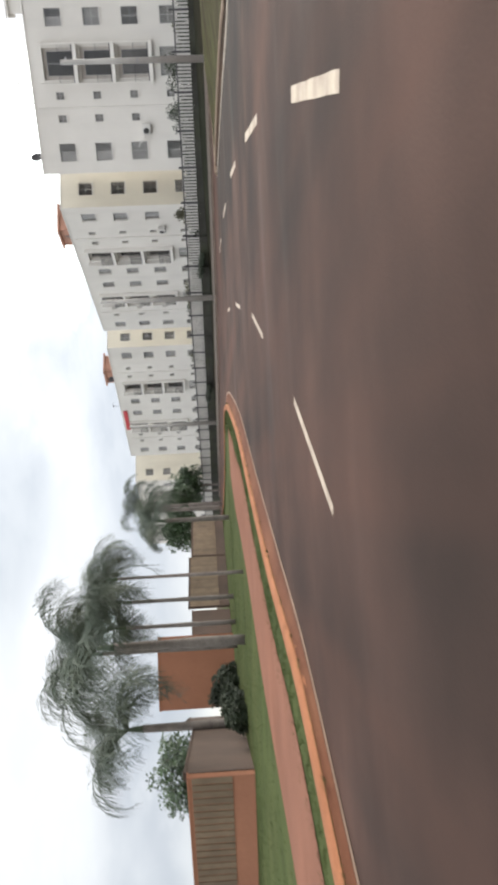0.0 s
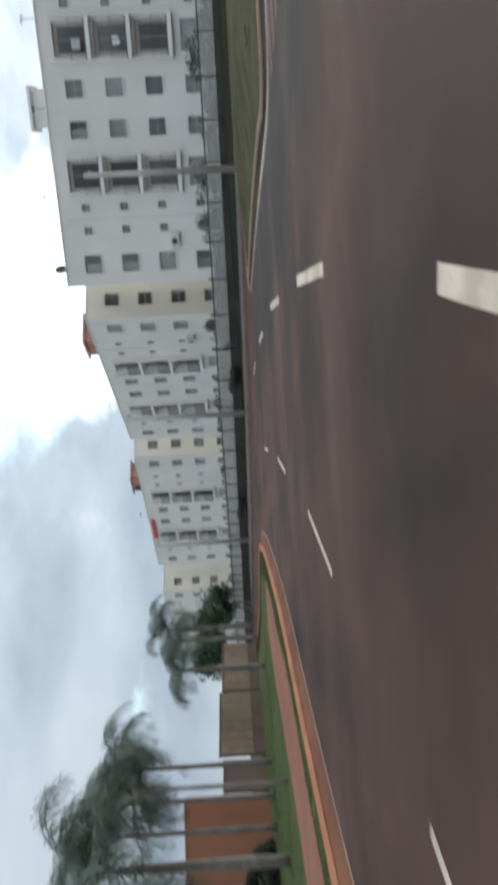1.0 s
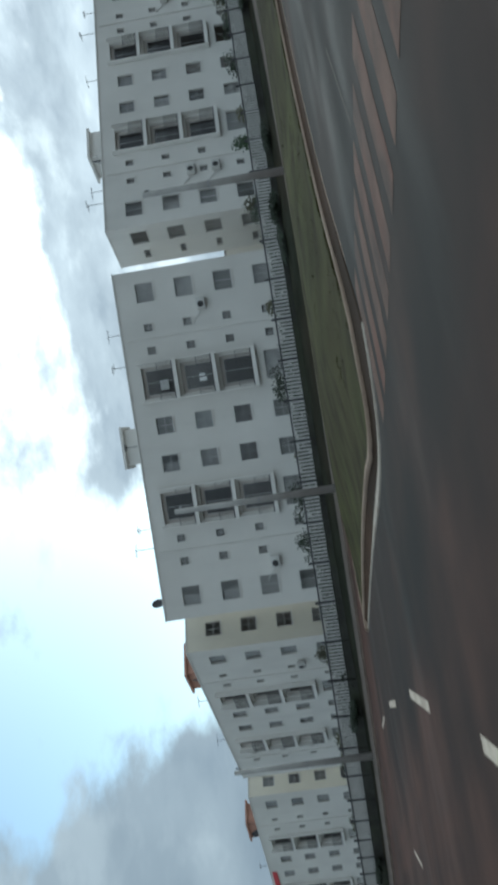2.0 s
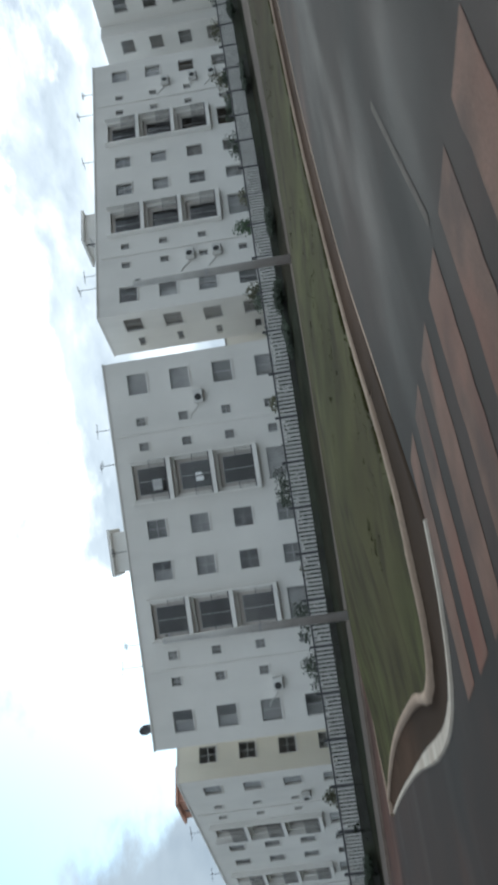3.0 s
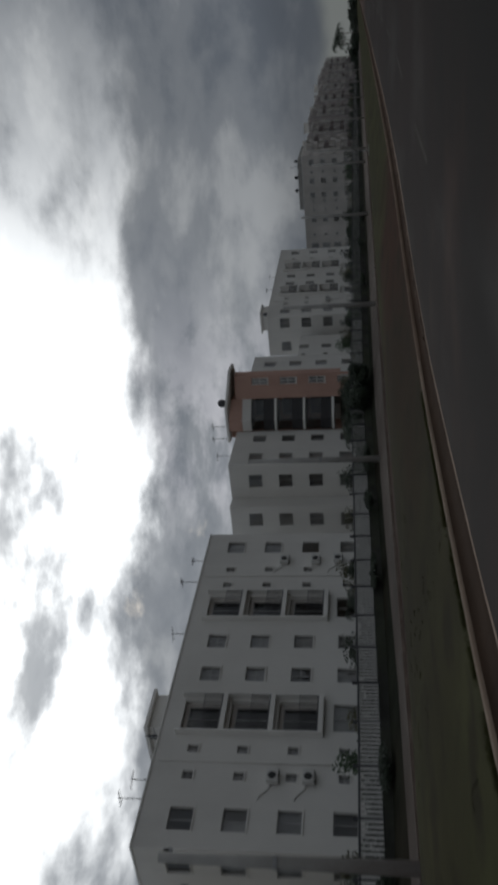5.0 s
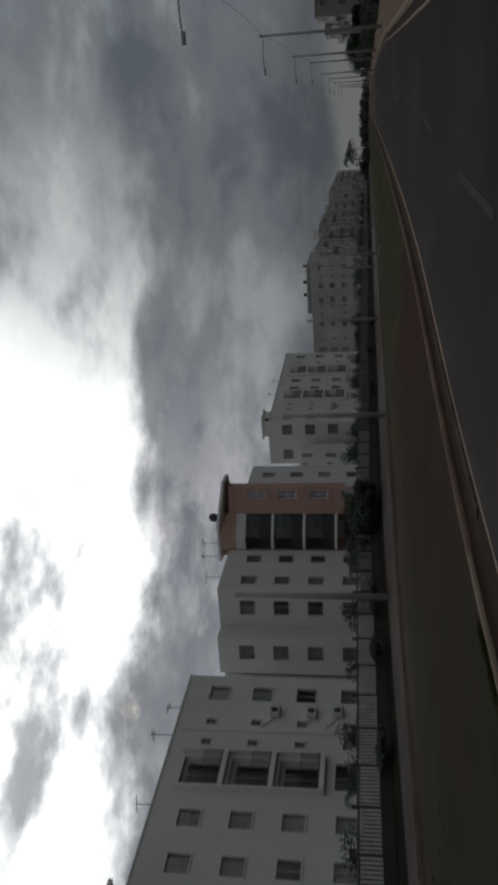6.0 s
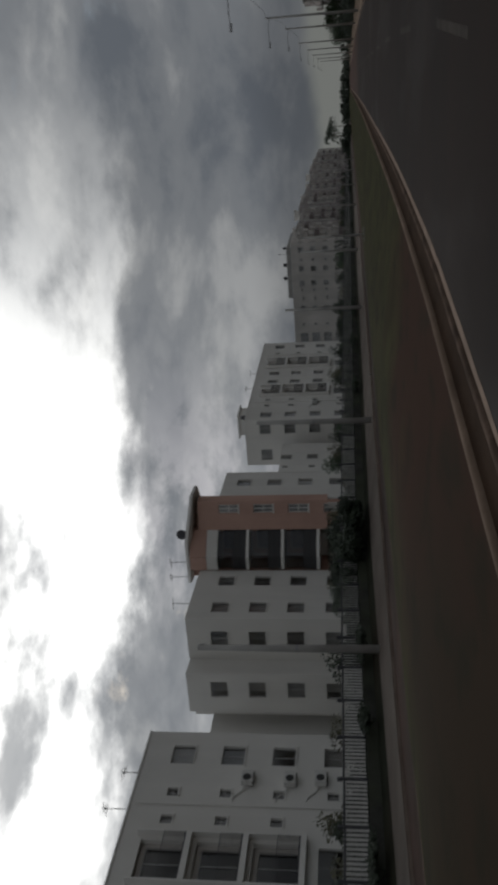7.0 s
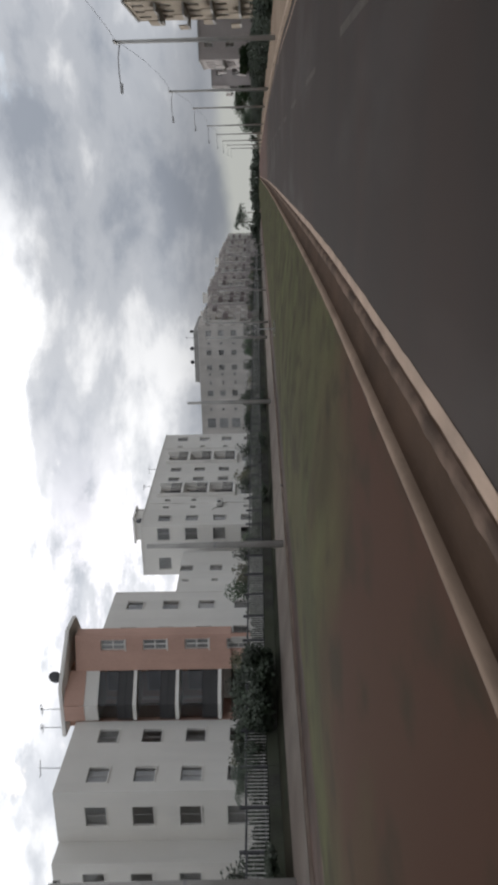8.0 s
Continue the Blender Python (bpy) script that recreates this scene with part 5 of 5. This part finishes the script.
broad_tree(-14.2, 56.3, 0.1, 6.0, 2.9, 1, "round dark green tree behind the yard wall")
broad_tree(0.0, 86.0, 0.1, 6.0, 2.5, 2, "dark green tree before the apartment blocks")
broad_tree(2.5, 93.0, 0.1, 6.5, 2.8, 7, "dark green tree before the apartment blocks")
broad_tree(3.8, 101.0, 0.1, 6.0, 2.6, 8, "dark green tree before the apartment blocks")
broad_tree(4.5, 96.0, 0.1, 5.0, 2.4, 3, "dark green tree before the apartment blocks")


# ---- yards on the west side ----
def yard_wall(a, b, z0, z1, mat, label, slats=0, thick=0.2):
    a, b = Vector((*a, 0)), Vector((*b, 0))
    length = (b - a).length
    root = empty("yard_wall", at(a.x, a.y, 0, math.atan2(b.y - a.y, b.x - a.x)), label, "wall", "yard walls")
    part("wall_body", boxes((0, length, -thick / 2, thick / 2, z0 - 0.1, z1)), mat, root)
    part("coping", boxes((-0.03, length + 0.03, -thick / 2 - 0.04, thick / 2 + 0.04, z1, z1 + 0.07)), mat, root)
    if slats:
        bm = boxes((-0.05, 0.05, -0.03, 0.0, 0, z1 - z0 - 0.9))
        me = mesh_of(("plank", round(z1 - z0, 2)), lambda: bm, PLANK)
        for k in range(slats):
            linked("plank", me, root, at=Matrix.Translation((length * (k + 0.5) / slats, -thick / 2 - 0.004, z0 + 0.8)) @ Matrix.Scale(length / slats * 8.2, 4, (1, 0, 0)))
    return root


yard_wall((-1.9, 75.4), (1.2, 83.0), 0.1, 3.1, BROWN_WALL, "brown yard wall topped by upright wooden planks", 24)
yard_wall((-5.2, 67.0), (-2.0, 74.9), 0.1, 3.3, BROWN_WALL, "brown yard wall topped by upright wooden planks", 24)
yard_wall((-6.7, 63.1), (-5.4, 66.3), 0.1, 3.0, BROWN_WALL, "plain dark brown yard wall")
yard_wall((-5.85, 30.9), (-8.1, 45.4), 0.1, 2.55, BROWN_WALL, "plain dark brown yard wall")
yard_wall((-8.2, 45.6), (-10.3, 54.2), 0.1, 3.1, BROWN_WALL, "plain dark brown yard wall")
yard_wall((-17.9, 36.0), (-5.75, 30.6), 0.1, 2.42, ORANGE_WALL, "low orange wall carrying tall weathered planks", 44)


def orange_house():
    root = empty("house", at(-10.5, 57.4, 0, math.atan2(1.0, 4.65)), "plain orange rendered house behind palm trees", "house")
    for b in ((0, 4.8, 0, 0.25, 0, 5.2), (0, 0.25, 0.25, 4.5, 0, 5.2), (4.55, 4.8, 0.25, 4.5, 0, 5.2), (0.25, 4.55, 4.25, 4.5, 0, 5.2)):
        part("wall", boxes(b), ORANGE_WALL, root)
    part("roof", boxes((-0.04, 4.84, -0.04, 4.54, 5.2, 5.3)), ORANGE_WALL, root)
    return root


orange_house()


def build_red_path():
    bm = bmesh.new()
    line = WEST_KERB[5:62]
    line = line[line[:, 1] < 43]
    side = sides_of(line)
    inner = [1.3 + 0.25 * noise.noise((0.25 * x, 0.25 * y, 2)) for x, y in line]
    outer = [4.2 - 0.06 * max(0, y - 36) ** 1.3 + 0.3 * noise.noise((0.2 * x, 0.2 * y, 7)) for x, y in line]
    rows = [[bm.verts.new((*(p + s * o), 0.125)) for p, s, o in zip(line, side, offs)] for offs in (inner, outer)]
    for k in range(len(line) - 1):
        bm.faces.new((rows[0][k], rows[0][k + 1], rows[1][k + 1], rows[1][k]))
    tagged(part("pavement_red_path", bm, PATH_RED), kind="structure")


build_red_path()


# ---- south side, far right ----
def stepped_flats(x, y, heading, height, seed, label, mat):
    """A block end-on to the street, with staggered balconies on its street corner."""
    rng = random.Random(seed)
    root = empty("block_of_flats", at(x, y, 0, radians(heading)), label, "apartment building", "flats on the south side")
    storeys = int(height / 2.8)
    L, D = 20.5, 12.0
    holes = [(1.5 + 3.2 * k, 2.7 + 3.2 * k, 1.2 + 2.8 * r, 2.4 + 2.8 * r) for r in range(storeys) for k in range(6)]
    ends = [(2.0 + 3.4 * k, 3.2 + 3.4 * k, 1.2 + 2.8 * r, 2.4 + 2.8 * r) for r in range(storeys) for k in range(3)]
    end_m = Matrix.Translation((0, D, 0)) @ Matrix.Rotation(-math.pi / 2, 4, "Z")
    for hs, m, ln in ((holes, Matrix.Identity(4), L), (ends, end_m, D)):
        part("wall", wall_faces(bmesh.new(), m, ln, 0, height, hs), mat, root)
        for h in hs:
            add_window(root, m @ Matrix.Translation(((h[0] + h[1]) / 2, 0, (h[2] + h[3]) / 2)), 1.2, 1.2, rng, sill=False)
    part("wall", boxes((L - 0.22, L, 0.22, D, 0, height)), mat, root)
    part("wall", boxes((0.22, L - 0.22, D - 0.22, D, 0, height)), mat, root)
    part("inner_wall", boxes((3, L - 3, 3, D - 3, 0, height - 0.3)), ROOM, root)
    part("roof", boxes((-0.1, L + 0.1, -0.1, D + 0.1, height, height + 0.2)), ROOF_GREY, root)
    for r in range(1, storeys):
        z = 2.8 * r
        for k in range(3):
            out = 0.7 + 0.45 * ((r + k) % 2)
            b = part("balcony", boxes((-out, 0, 1.0 + 3.4 * k, 3.9 + 3.4 * k, z - 0.18, z)), CONCRETE, root)
            part("parapet", boxes((-out, -out + 0.1, 1.0 + 3.4 * k, 3.9 + 3.4 * k, z, z + 0.95)), mat, b)
    return root


TAN_WALL = material("tan_render", (0.27, 0.22, 0.165), 0.9, 0.1, 0.4, 8, 0.1, streak=0.2)
stepped_flats(139.3, -4.6, -97, 14.0, 50, "tall tan block of flats with stepped balconies", TAN_WALL)
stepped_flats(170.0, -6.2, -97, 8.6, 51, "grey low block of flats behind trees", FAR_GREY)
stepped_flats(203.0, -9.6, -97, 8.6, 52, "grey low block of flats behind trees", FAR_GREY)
for k, (x, y, h, r) in enumerate(((158, -3.4, 3.2, 1.8), (205, -7.6, 5, 2.8), (262, -13.6, 5, 3))):
    broad_tree(x, y, 0.1, h, r, 60 + k, "dark green street tree beside the south kerb")


# ---- shrubs along the fence ----
def shrub(x, y, z, r, h, seed, mat, label):
    rng = random.Random(seed)
    bm = bmesh.new()
    for k in range(5):
        leaf_clump(bm, (rng.uniform(-0.6, 0.6) * r, rng.uniform(-0.4, 0.4) * r, h * rng.uniform(0.35, 0.75)), r * 0.5, 130, 0.17, rng, h / r * 0.6)
    for k in range(4):
        tube(bm, (0, 0, -0.1), (rng.uniform(-0.5, 0.5) * r, rng.uniform(-0.4, 0.4) * r, h * 0.6), 0.025, 0.01, 4)
    ob = part("shrub", bm, mat)
    ob.matrix_basis = at(x, y, z, 0)
    return tagged(ob, label, "shrub", "shrubs along the fence")


rng = random.Random(5)
for k, (x, y, h) in enumerate(along(FENCE, 2.6)):
    if x < 12 or rng.random() < 0.10:
        continue
    back = rng.random() < 0.8
    off = rng.uniform(1.7, 2.6) if back else rng.uniform(-1.0, -0.7)
    shrub(x - math.sin(h) * off, y + math.cos(h) * off, 0.6 + bank_rise(x), rng.uniform(0.8, 1.5), rng.choice((1.2, 1.7, 2.1, 2.6)) * rng.uniform(0.85, 1.1) * (1.0 if x < 104 else 1.25) if back else rng.uniform(0.4, 0.8), 200 + k,
          HEDGE if not back or rng.random() < 0.45 else rng.choice((LEAF, OLIVE, OLIVE)), "leafy garden shrub behind the fence" if back else "low dark shrub at the foot of the fence")


def bush(x, y, z, r, h, seed, label):
    """A dense dark bush, its leaves in many small clumps."""
    rng = random.Random(seed)
    bm = bmesh.new()
    for k in range(16):
        a, q = rng.random() * math.tau, r * math.sqrt(rng.random()) * 0.8
        leaf_clump(bm, (math.cos(a) * q, math.sin(a) * q, h * rng.uniform(0.2, 0.8) * (1 - 0.35 * q / r)), r * rng.uniform(0.28, 0.42), 170, 0.19, rng)
    for k in range(5):
        tube(bm, (0, 0, -0.1), (rng.uniform(-0.5, 0.5) * r, rng.uniform(-0.5, 0.5) * r, h * 0.6), 0.04, 0.015, 5)
    ob = part("bush", bm, HEDGE)
    ob.matrix_basis = at(x, y, z, 0)
    return tagged(ob, label, "bush", "dense dark bushes")


def hedge_length(x, y, z, heading, length, height, seed):
    """A stretch of untrimmed hedge: a low thick band of leaves with a ragged top."""
    rng = random.Random(seed)
    bm = bmesh.new()
    for k in range(int(length / 0.45)):
        px = 0.45 * k + rng.uniform(-0.1, 0.1)
        top = height * (0.85 + 0.3 * noise.noise((x + px * 0.7, y, 4)))
        for lv in range(3):
            leaf_clump(bm, (px, rng.uniform(-0.2, 0.2), top * (lv + 0.5) / 3), 0.36, 52, 0.23, rng, 0.9)
        tube(bm, (px, 0, -0.3), (px + 0.05, 0, top * 0.7), 0.02, 0.01, 4)
    ob = part("hedge", bm, HEDGE)
    ob.matrix_basis = at(x, y, z, heading)
    return tagged(ob, "dark untrimmed hedge growing behind the picket fence", "hedge", "hedges behind the fence")


for k, (x, y, h) in enumerate(along(FENCE, 6.0)):
    if 8 < x < 175:
        hedge_length(x - math.sin(h) * 0.95, y + math.cos(h) * 0.95, 0.62 + bank_rise(x), h, 5.9, 1.32, 600 + k)

for k, (x, y, r, h) in enumerate(((87.6, 44.4, 1.2, 1.9), (89.4, 44.2, 1.5, 2.5), (91.6, 44.0, 1.6, 2.8), (93.8, 43.7, 1.5, 2.7), (95.8, 43.4, 1.2, 2.0), (88.6, 42.2, 1.0, 1.7), (90.6, 41.9, 1.2, 2.0), (92.6, 41.5, 1.1, 1.8),
                                  (108.0, 42.4, 1.0, 1.3), (112.6, 41.9, 1.0, 1.5), (117.0, 41.2, 1.0, 1.4), (122.2, 40.6, 1.1, 1.6), (135.5, 39.3, 1.5, 2.2), (139.5, 38.9, 1.5, 2.4), (144, 38.2, 1.7, 2.8), (149.5, 37.6, 1.7, 3.0), (154, 37.1, 1.6, 2.6), (70.5, 46.8, 1.2, 2.0), (63.0, 47.4, 1.2, 1.9))):
    bush(x, y, 0.6 + bank_rise(x), r, h, 400 + k, "dense dark green bush at the foot of the block")


for k, (x, y, r, h) in enumerate(((-7.0, 51.0, 0.9, 1.4), (-7.6, 49.3, 1.1, 2.0), (-6.9, 46.6, 0.7, 1.1), (-5.7, 38.6, 0.7, 1.2), (-6.3, 42.0, 0.8, 1.5), (-5.2, 35.6, 0.6, 1.0))):
    bush(x, y, 0.1, r, h, 430 + k, "dense dark green bush before the orange house")


rng = random.Random(31)
for k in range(34):
    x = 106 + 5.0 * k
    y = float(np.interp(x, SOUTH_KERB[:, 0], SOUTH_KERB[:, 1])) - 4.4 + rng.uniform(-0.5, 0.5)
    bush(x, y, 0.1, rng.uniform(1.4, 2.1), rng.uniform(1.2, 2.3), 500 + k, "dark clipped bush along the south pavement")


def young_palm(x, y, z, kind, scale):
    root = empty("young_palm", at(x, y, z, kind), "young palm with arching fronds behind the fence", "palm", "young palms behind the fence")
    part("trunk", tube(bmesh.new(), (0, 0, -0.1), (0, 0, 1.3), 0.12, 0.08, 8), BARK, root)
    linked("crown", PALM_CROWNS[kind % 4], root, at=Matrix.Translation((0, 0, 1.25)) @ Matrix.Scale(scale, 4))


for x, y, kind, scale in ((87.0, 44.5, 0, 0.34), (110.4, 42.8, 1, 0.32), (128.8, 40.0, 2, 0.36), (66.5, 47.0, 3, 0.28), (50.0, 48.6, 1, 0.26)):
    young_palm(x, y, 0.6 + bank_rise(x), kind, scale)


# ---- a post on the median ----
post = empty("median_post", at(97.5, 24.3, 0.5, 1.35), "thin pale post on a low bar in the grass median", "post")
part("pole", tube(bmesh.new(), (0, 0, -0.1), (0, 0, 0.95), 0.035, 0.03, 8), STEEL, post)
part("base_bar", boxes((-0.42, 0.42, -0.05, 0.05, -0.06, 0.07)), CONCRETE, post)


# ---- overhead cables ----
def cable(a, b, sag, r=0.018):
    pts = [tuple(Vector(a).lerp(Vector(b), k / 14) - Vector((0, 0, sag * 4 * (k / 14) * (1 - k / 14)))) for k in range(15)]
    return tagged(part("overhead_cable", chain(bmesh.new(), pts, [r] * 15, 4), BLACK), "thin black overhead cable sagging between lamp posts", "cable", "overhead cables")


for (xa, ya), (xb, yb) in zip(LAMP_SPOTS, LAMP_SPOTS[1:]):
    cable((xa - 0.5, ya, 9.25), (xb - 0.5, yb, 9.25), 0.5, 0.012)


# ---- grass blades on the median and the lawn ----
def blades(name, spots, size, mat, seed):
    rng = random.Random(seed)
    verts, faces = [], []
    for x, y, z in spots:
        for _ in range(2):
            a, l = rng.random() * math.tau, size * rng.uniform(0.5, 1.3)
            px, py = x + rng.uniform(-0.06, 0.06), y + rng.uniform(-0.06, 0.06)
            n = len(verts)
            verts += [(px - 0.012 * math.sin(a), py + 0.012 * math.cos(a), z - 0.02), (px + 0.012 * math.sin(a), py - 0.012 * math.cos(a), z - 0.02), (px + math.cos(a) * l * 0.6, py + math.sin(a) * l * 0.6, z + l)]
            faces.append((n, n + 1, n + 2))
    me = bpy.data.meshes.new(name)
    me.from_pydata(verts, [], faces)
    me.materials.append(mat)
    return tagged(linked(name, me), "short dry grass blades", "grass", kind="stuff")


rng = random.Random(9)
spots = []
side = sides_of(WEST_KERB)
while len(spots) < 26000:
    k = rng.randrange(4, len(WEST_KERB) - 60)
    off = rng.choice((rng.uniform(0.35, 1.4), rng.uniform(4.5, 14)))
    p = WEST_KERB[k] + side[k] * off + np.array((rng.uniform(-0.5, 0.5), rng.uniform(-0.5, 0.5))) * 0.9
    spots.append((p[0], p[1], 0.11))
blades("grass_lawn", spots, 0.035, LAWN, 2)

rng = random.Random(10)
spots = []
verge = MEDIAN_NEAR[(MEDIAN_NEAR[:, 0] > 20) & (MEDIAN_NEAR[:, 0] < 44)]
side = sides_of(verge)
while len(spots) < 2200:
    k = rng.randrange(len(verge) - 1)
    u, off = rng.random(), 0.13 + abs(rng.gauss(0, 0.08))
    p = verge[k] + (verge[k + 1] - verge[k]) * u + side[k] * off
    if noise.noise((p[0] * 1.7, p[1] * 1.7, 8)) + 0.25 > rng.random() * 0.6:
        spots.append((p[0], p[1], 0.135))
blades("grass_edge", spots, 0.045, BLADE, 3)


# ---- the far end of the avenue ----
rng = random.Random(12)
bm = bmesh.new()
for k in range(150):
    x = 400 + 130 * rng.random()
    y = -10 - 0.105 * (x - 430) + rng.uniform(-95, 30)
    if abs(y - float(np.interp(x, MEDIAN_NEAR[:, 0], MEDIAN_NEAR[:, 1])) - 2) < 11 and x < 480:
        continue
    h = rng.uniform(2.0, 5.5)
    tube(bm, (x, y, -0.1), (x, y, h * 0.6), 0.25, 0.1, 5)
    for c in range(5):
        leaf_clump(bm, (x + rng.uniform(-2.5, 2.5), y + rng.uniform(-2.5, 2.5), h * rng.uniform(0.25, 0.85)), rng.uniform(1.0, 1.9), 45, 1.0, rng)
tagged(part("tree_line", bm, HEDGE), "low dark tree line at the end of the avenue", "trees", kind="stuff")
for x, y, h, kind in ((506, -3, 10, 0), (512, -8, 8.5, 1), (520, -5, 9, 2)):
    royal_palm(x, y, 0.1, h, 0.2, kind, 1.2)


# ---- things on the balconies ----
def balcony_item(x_local, z, name, label, category, bm, mat):
    px, py = local(A[0], A[1], x_local, -0.43)
    ob = part(name, bm, mat)
    ob.matrix_basis = at(px, py, z, radians(A[1]))
    return tagged(ob, label, category)


LINEN = material("white_linen", (0.78, 0.78, 0.77), 0.85, 0.05, 2, 20, 0.1)
wave = bmesh.new()
rows = [[wave.verts.new((-0.35 + 0.07 * k, 0.03 * math.sin(k * 1.3), z)) for k in range(11)] for z in (-0.6, 0.0)]
for k in range(10):
    wave.faces.new((rows[0][k], rows[0][k + 1], rows[1][k + 1], rows[1][k]))
bmesh.ops.solidify(wave, geom=wave.faces[:], thickness=0.012)
balcony_item(16.55, 10.75, "hanging_sheet", "white sheet hung over the top balcony railing", "laundry", wave, LINEN)
balcony_item(16.7, 7.95, "hanging_towel", "pale striped towel hung over the balcony railing", "laundry", boxes((-0.3, -0.02, -0.02, 0.02, -0.5, 0.0), (0.06, 0.25, -0.02, 0.02, -0.4, 0.0)), LINEN)
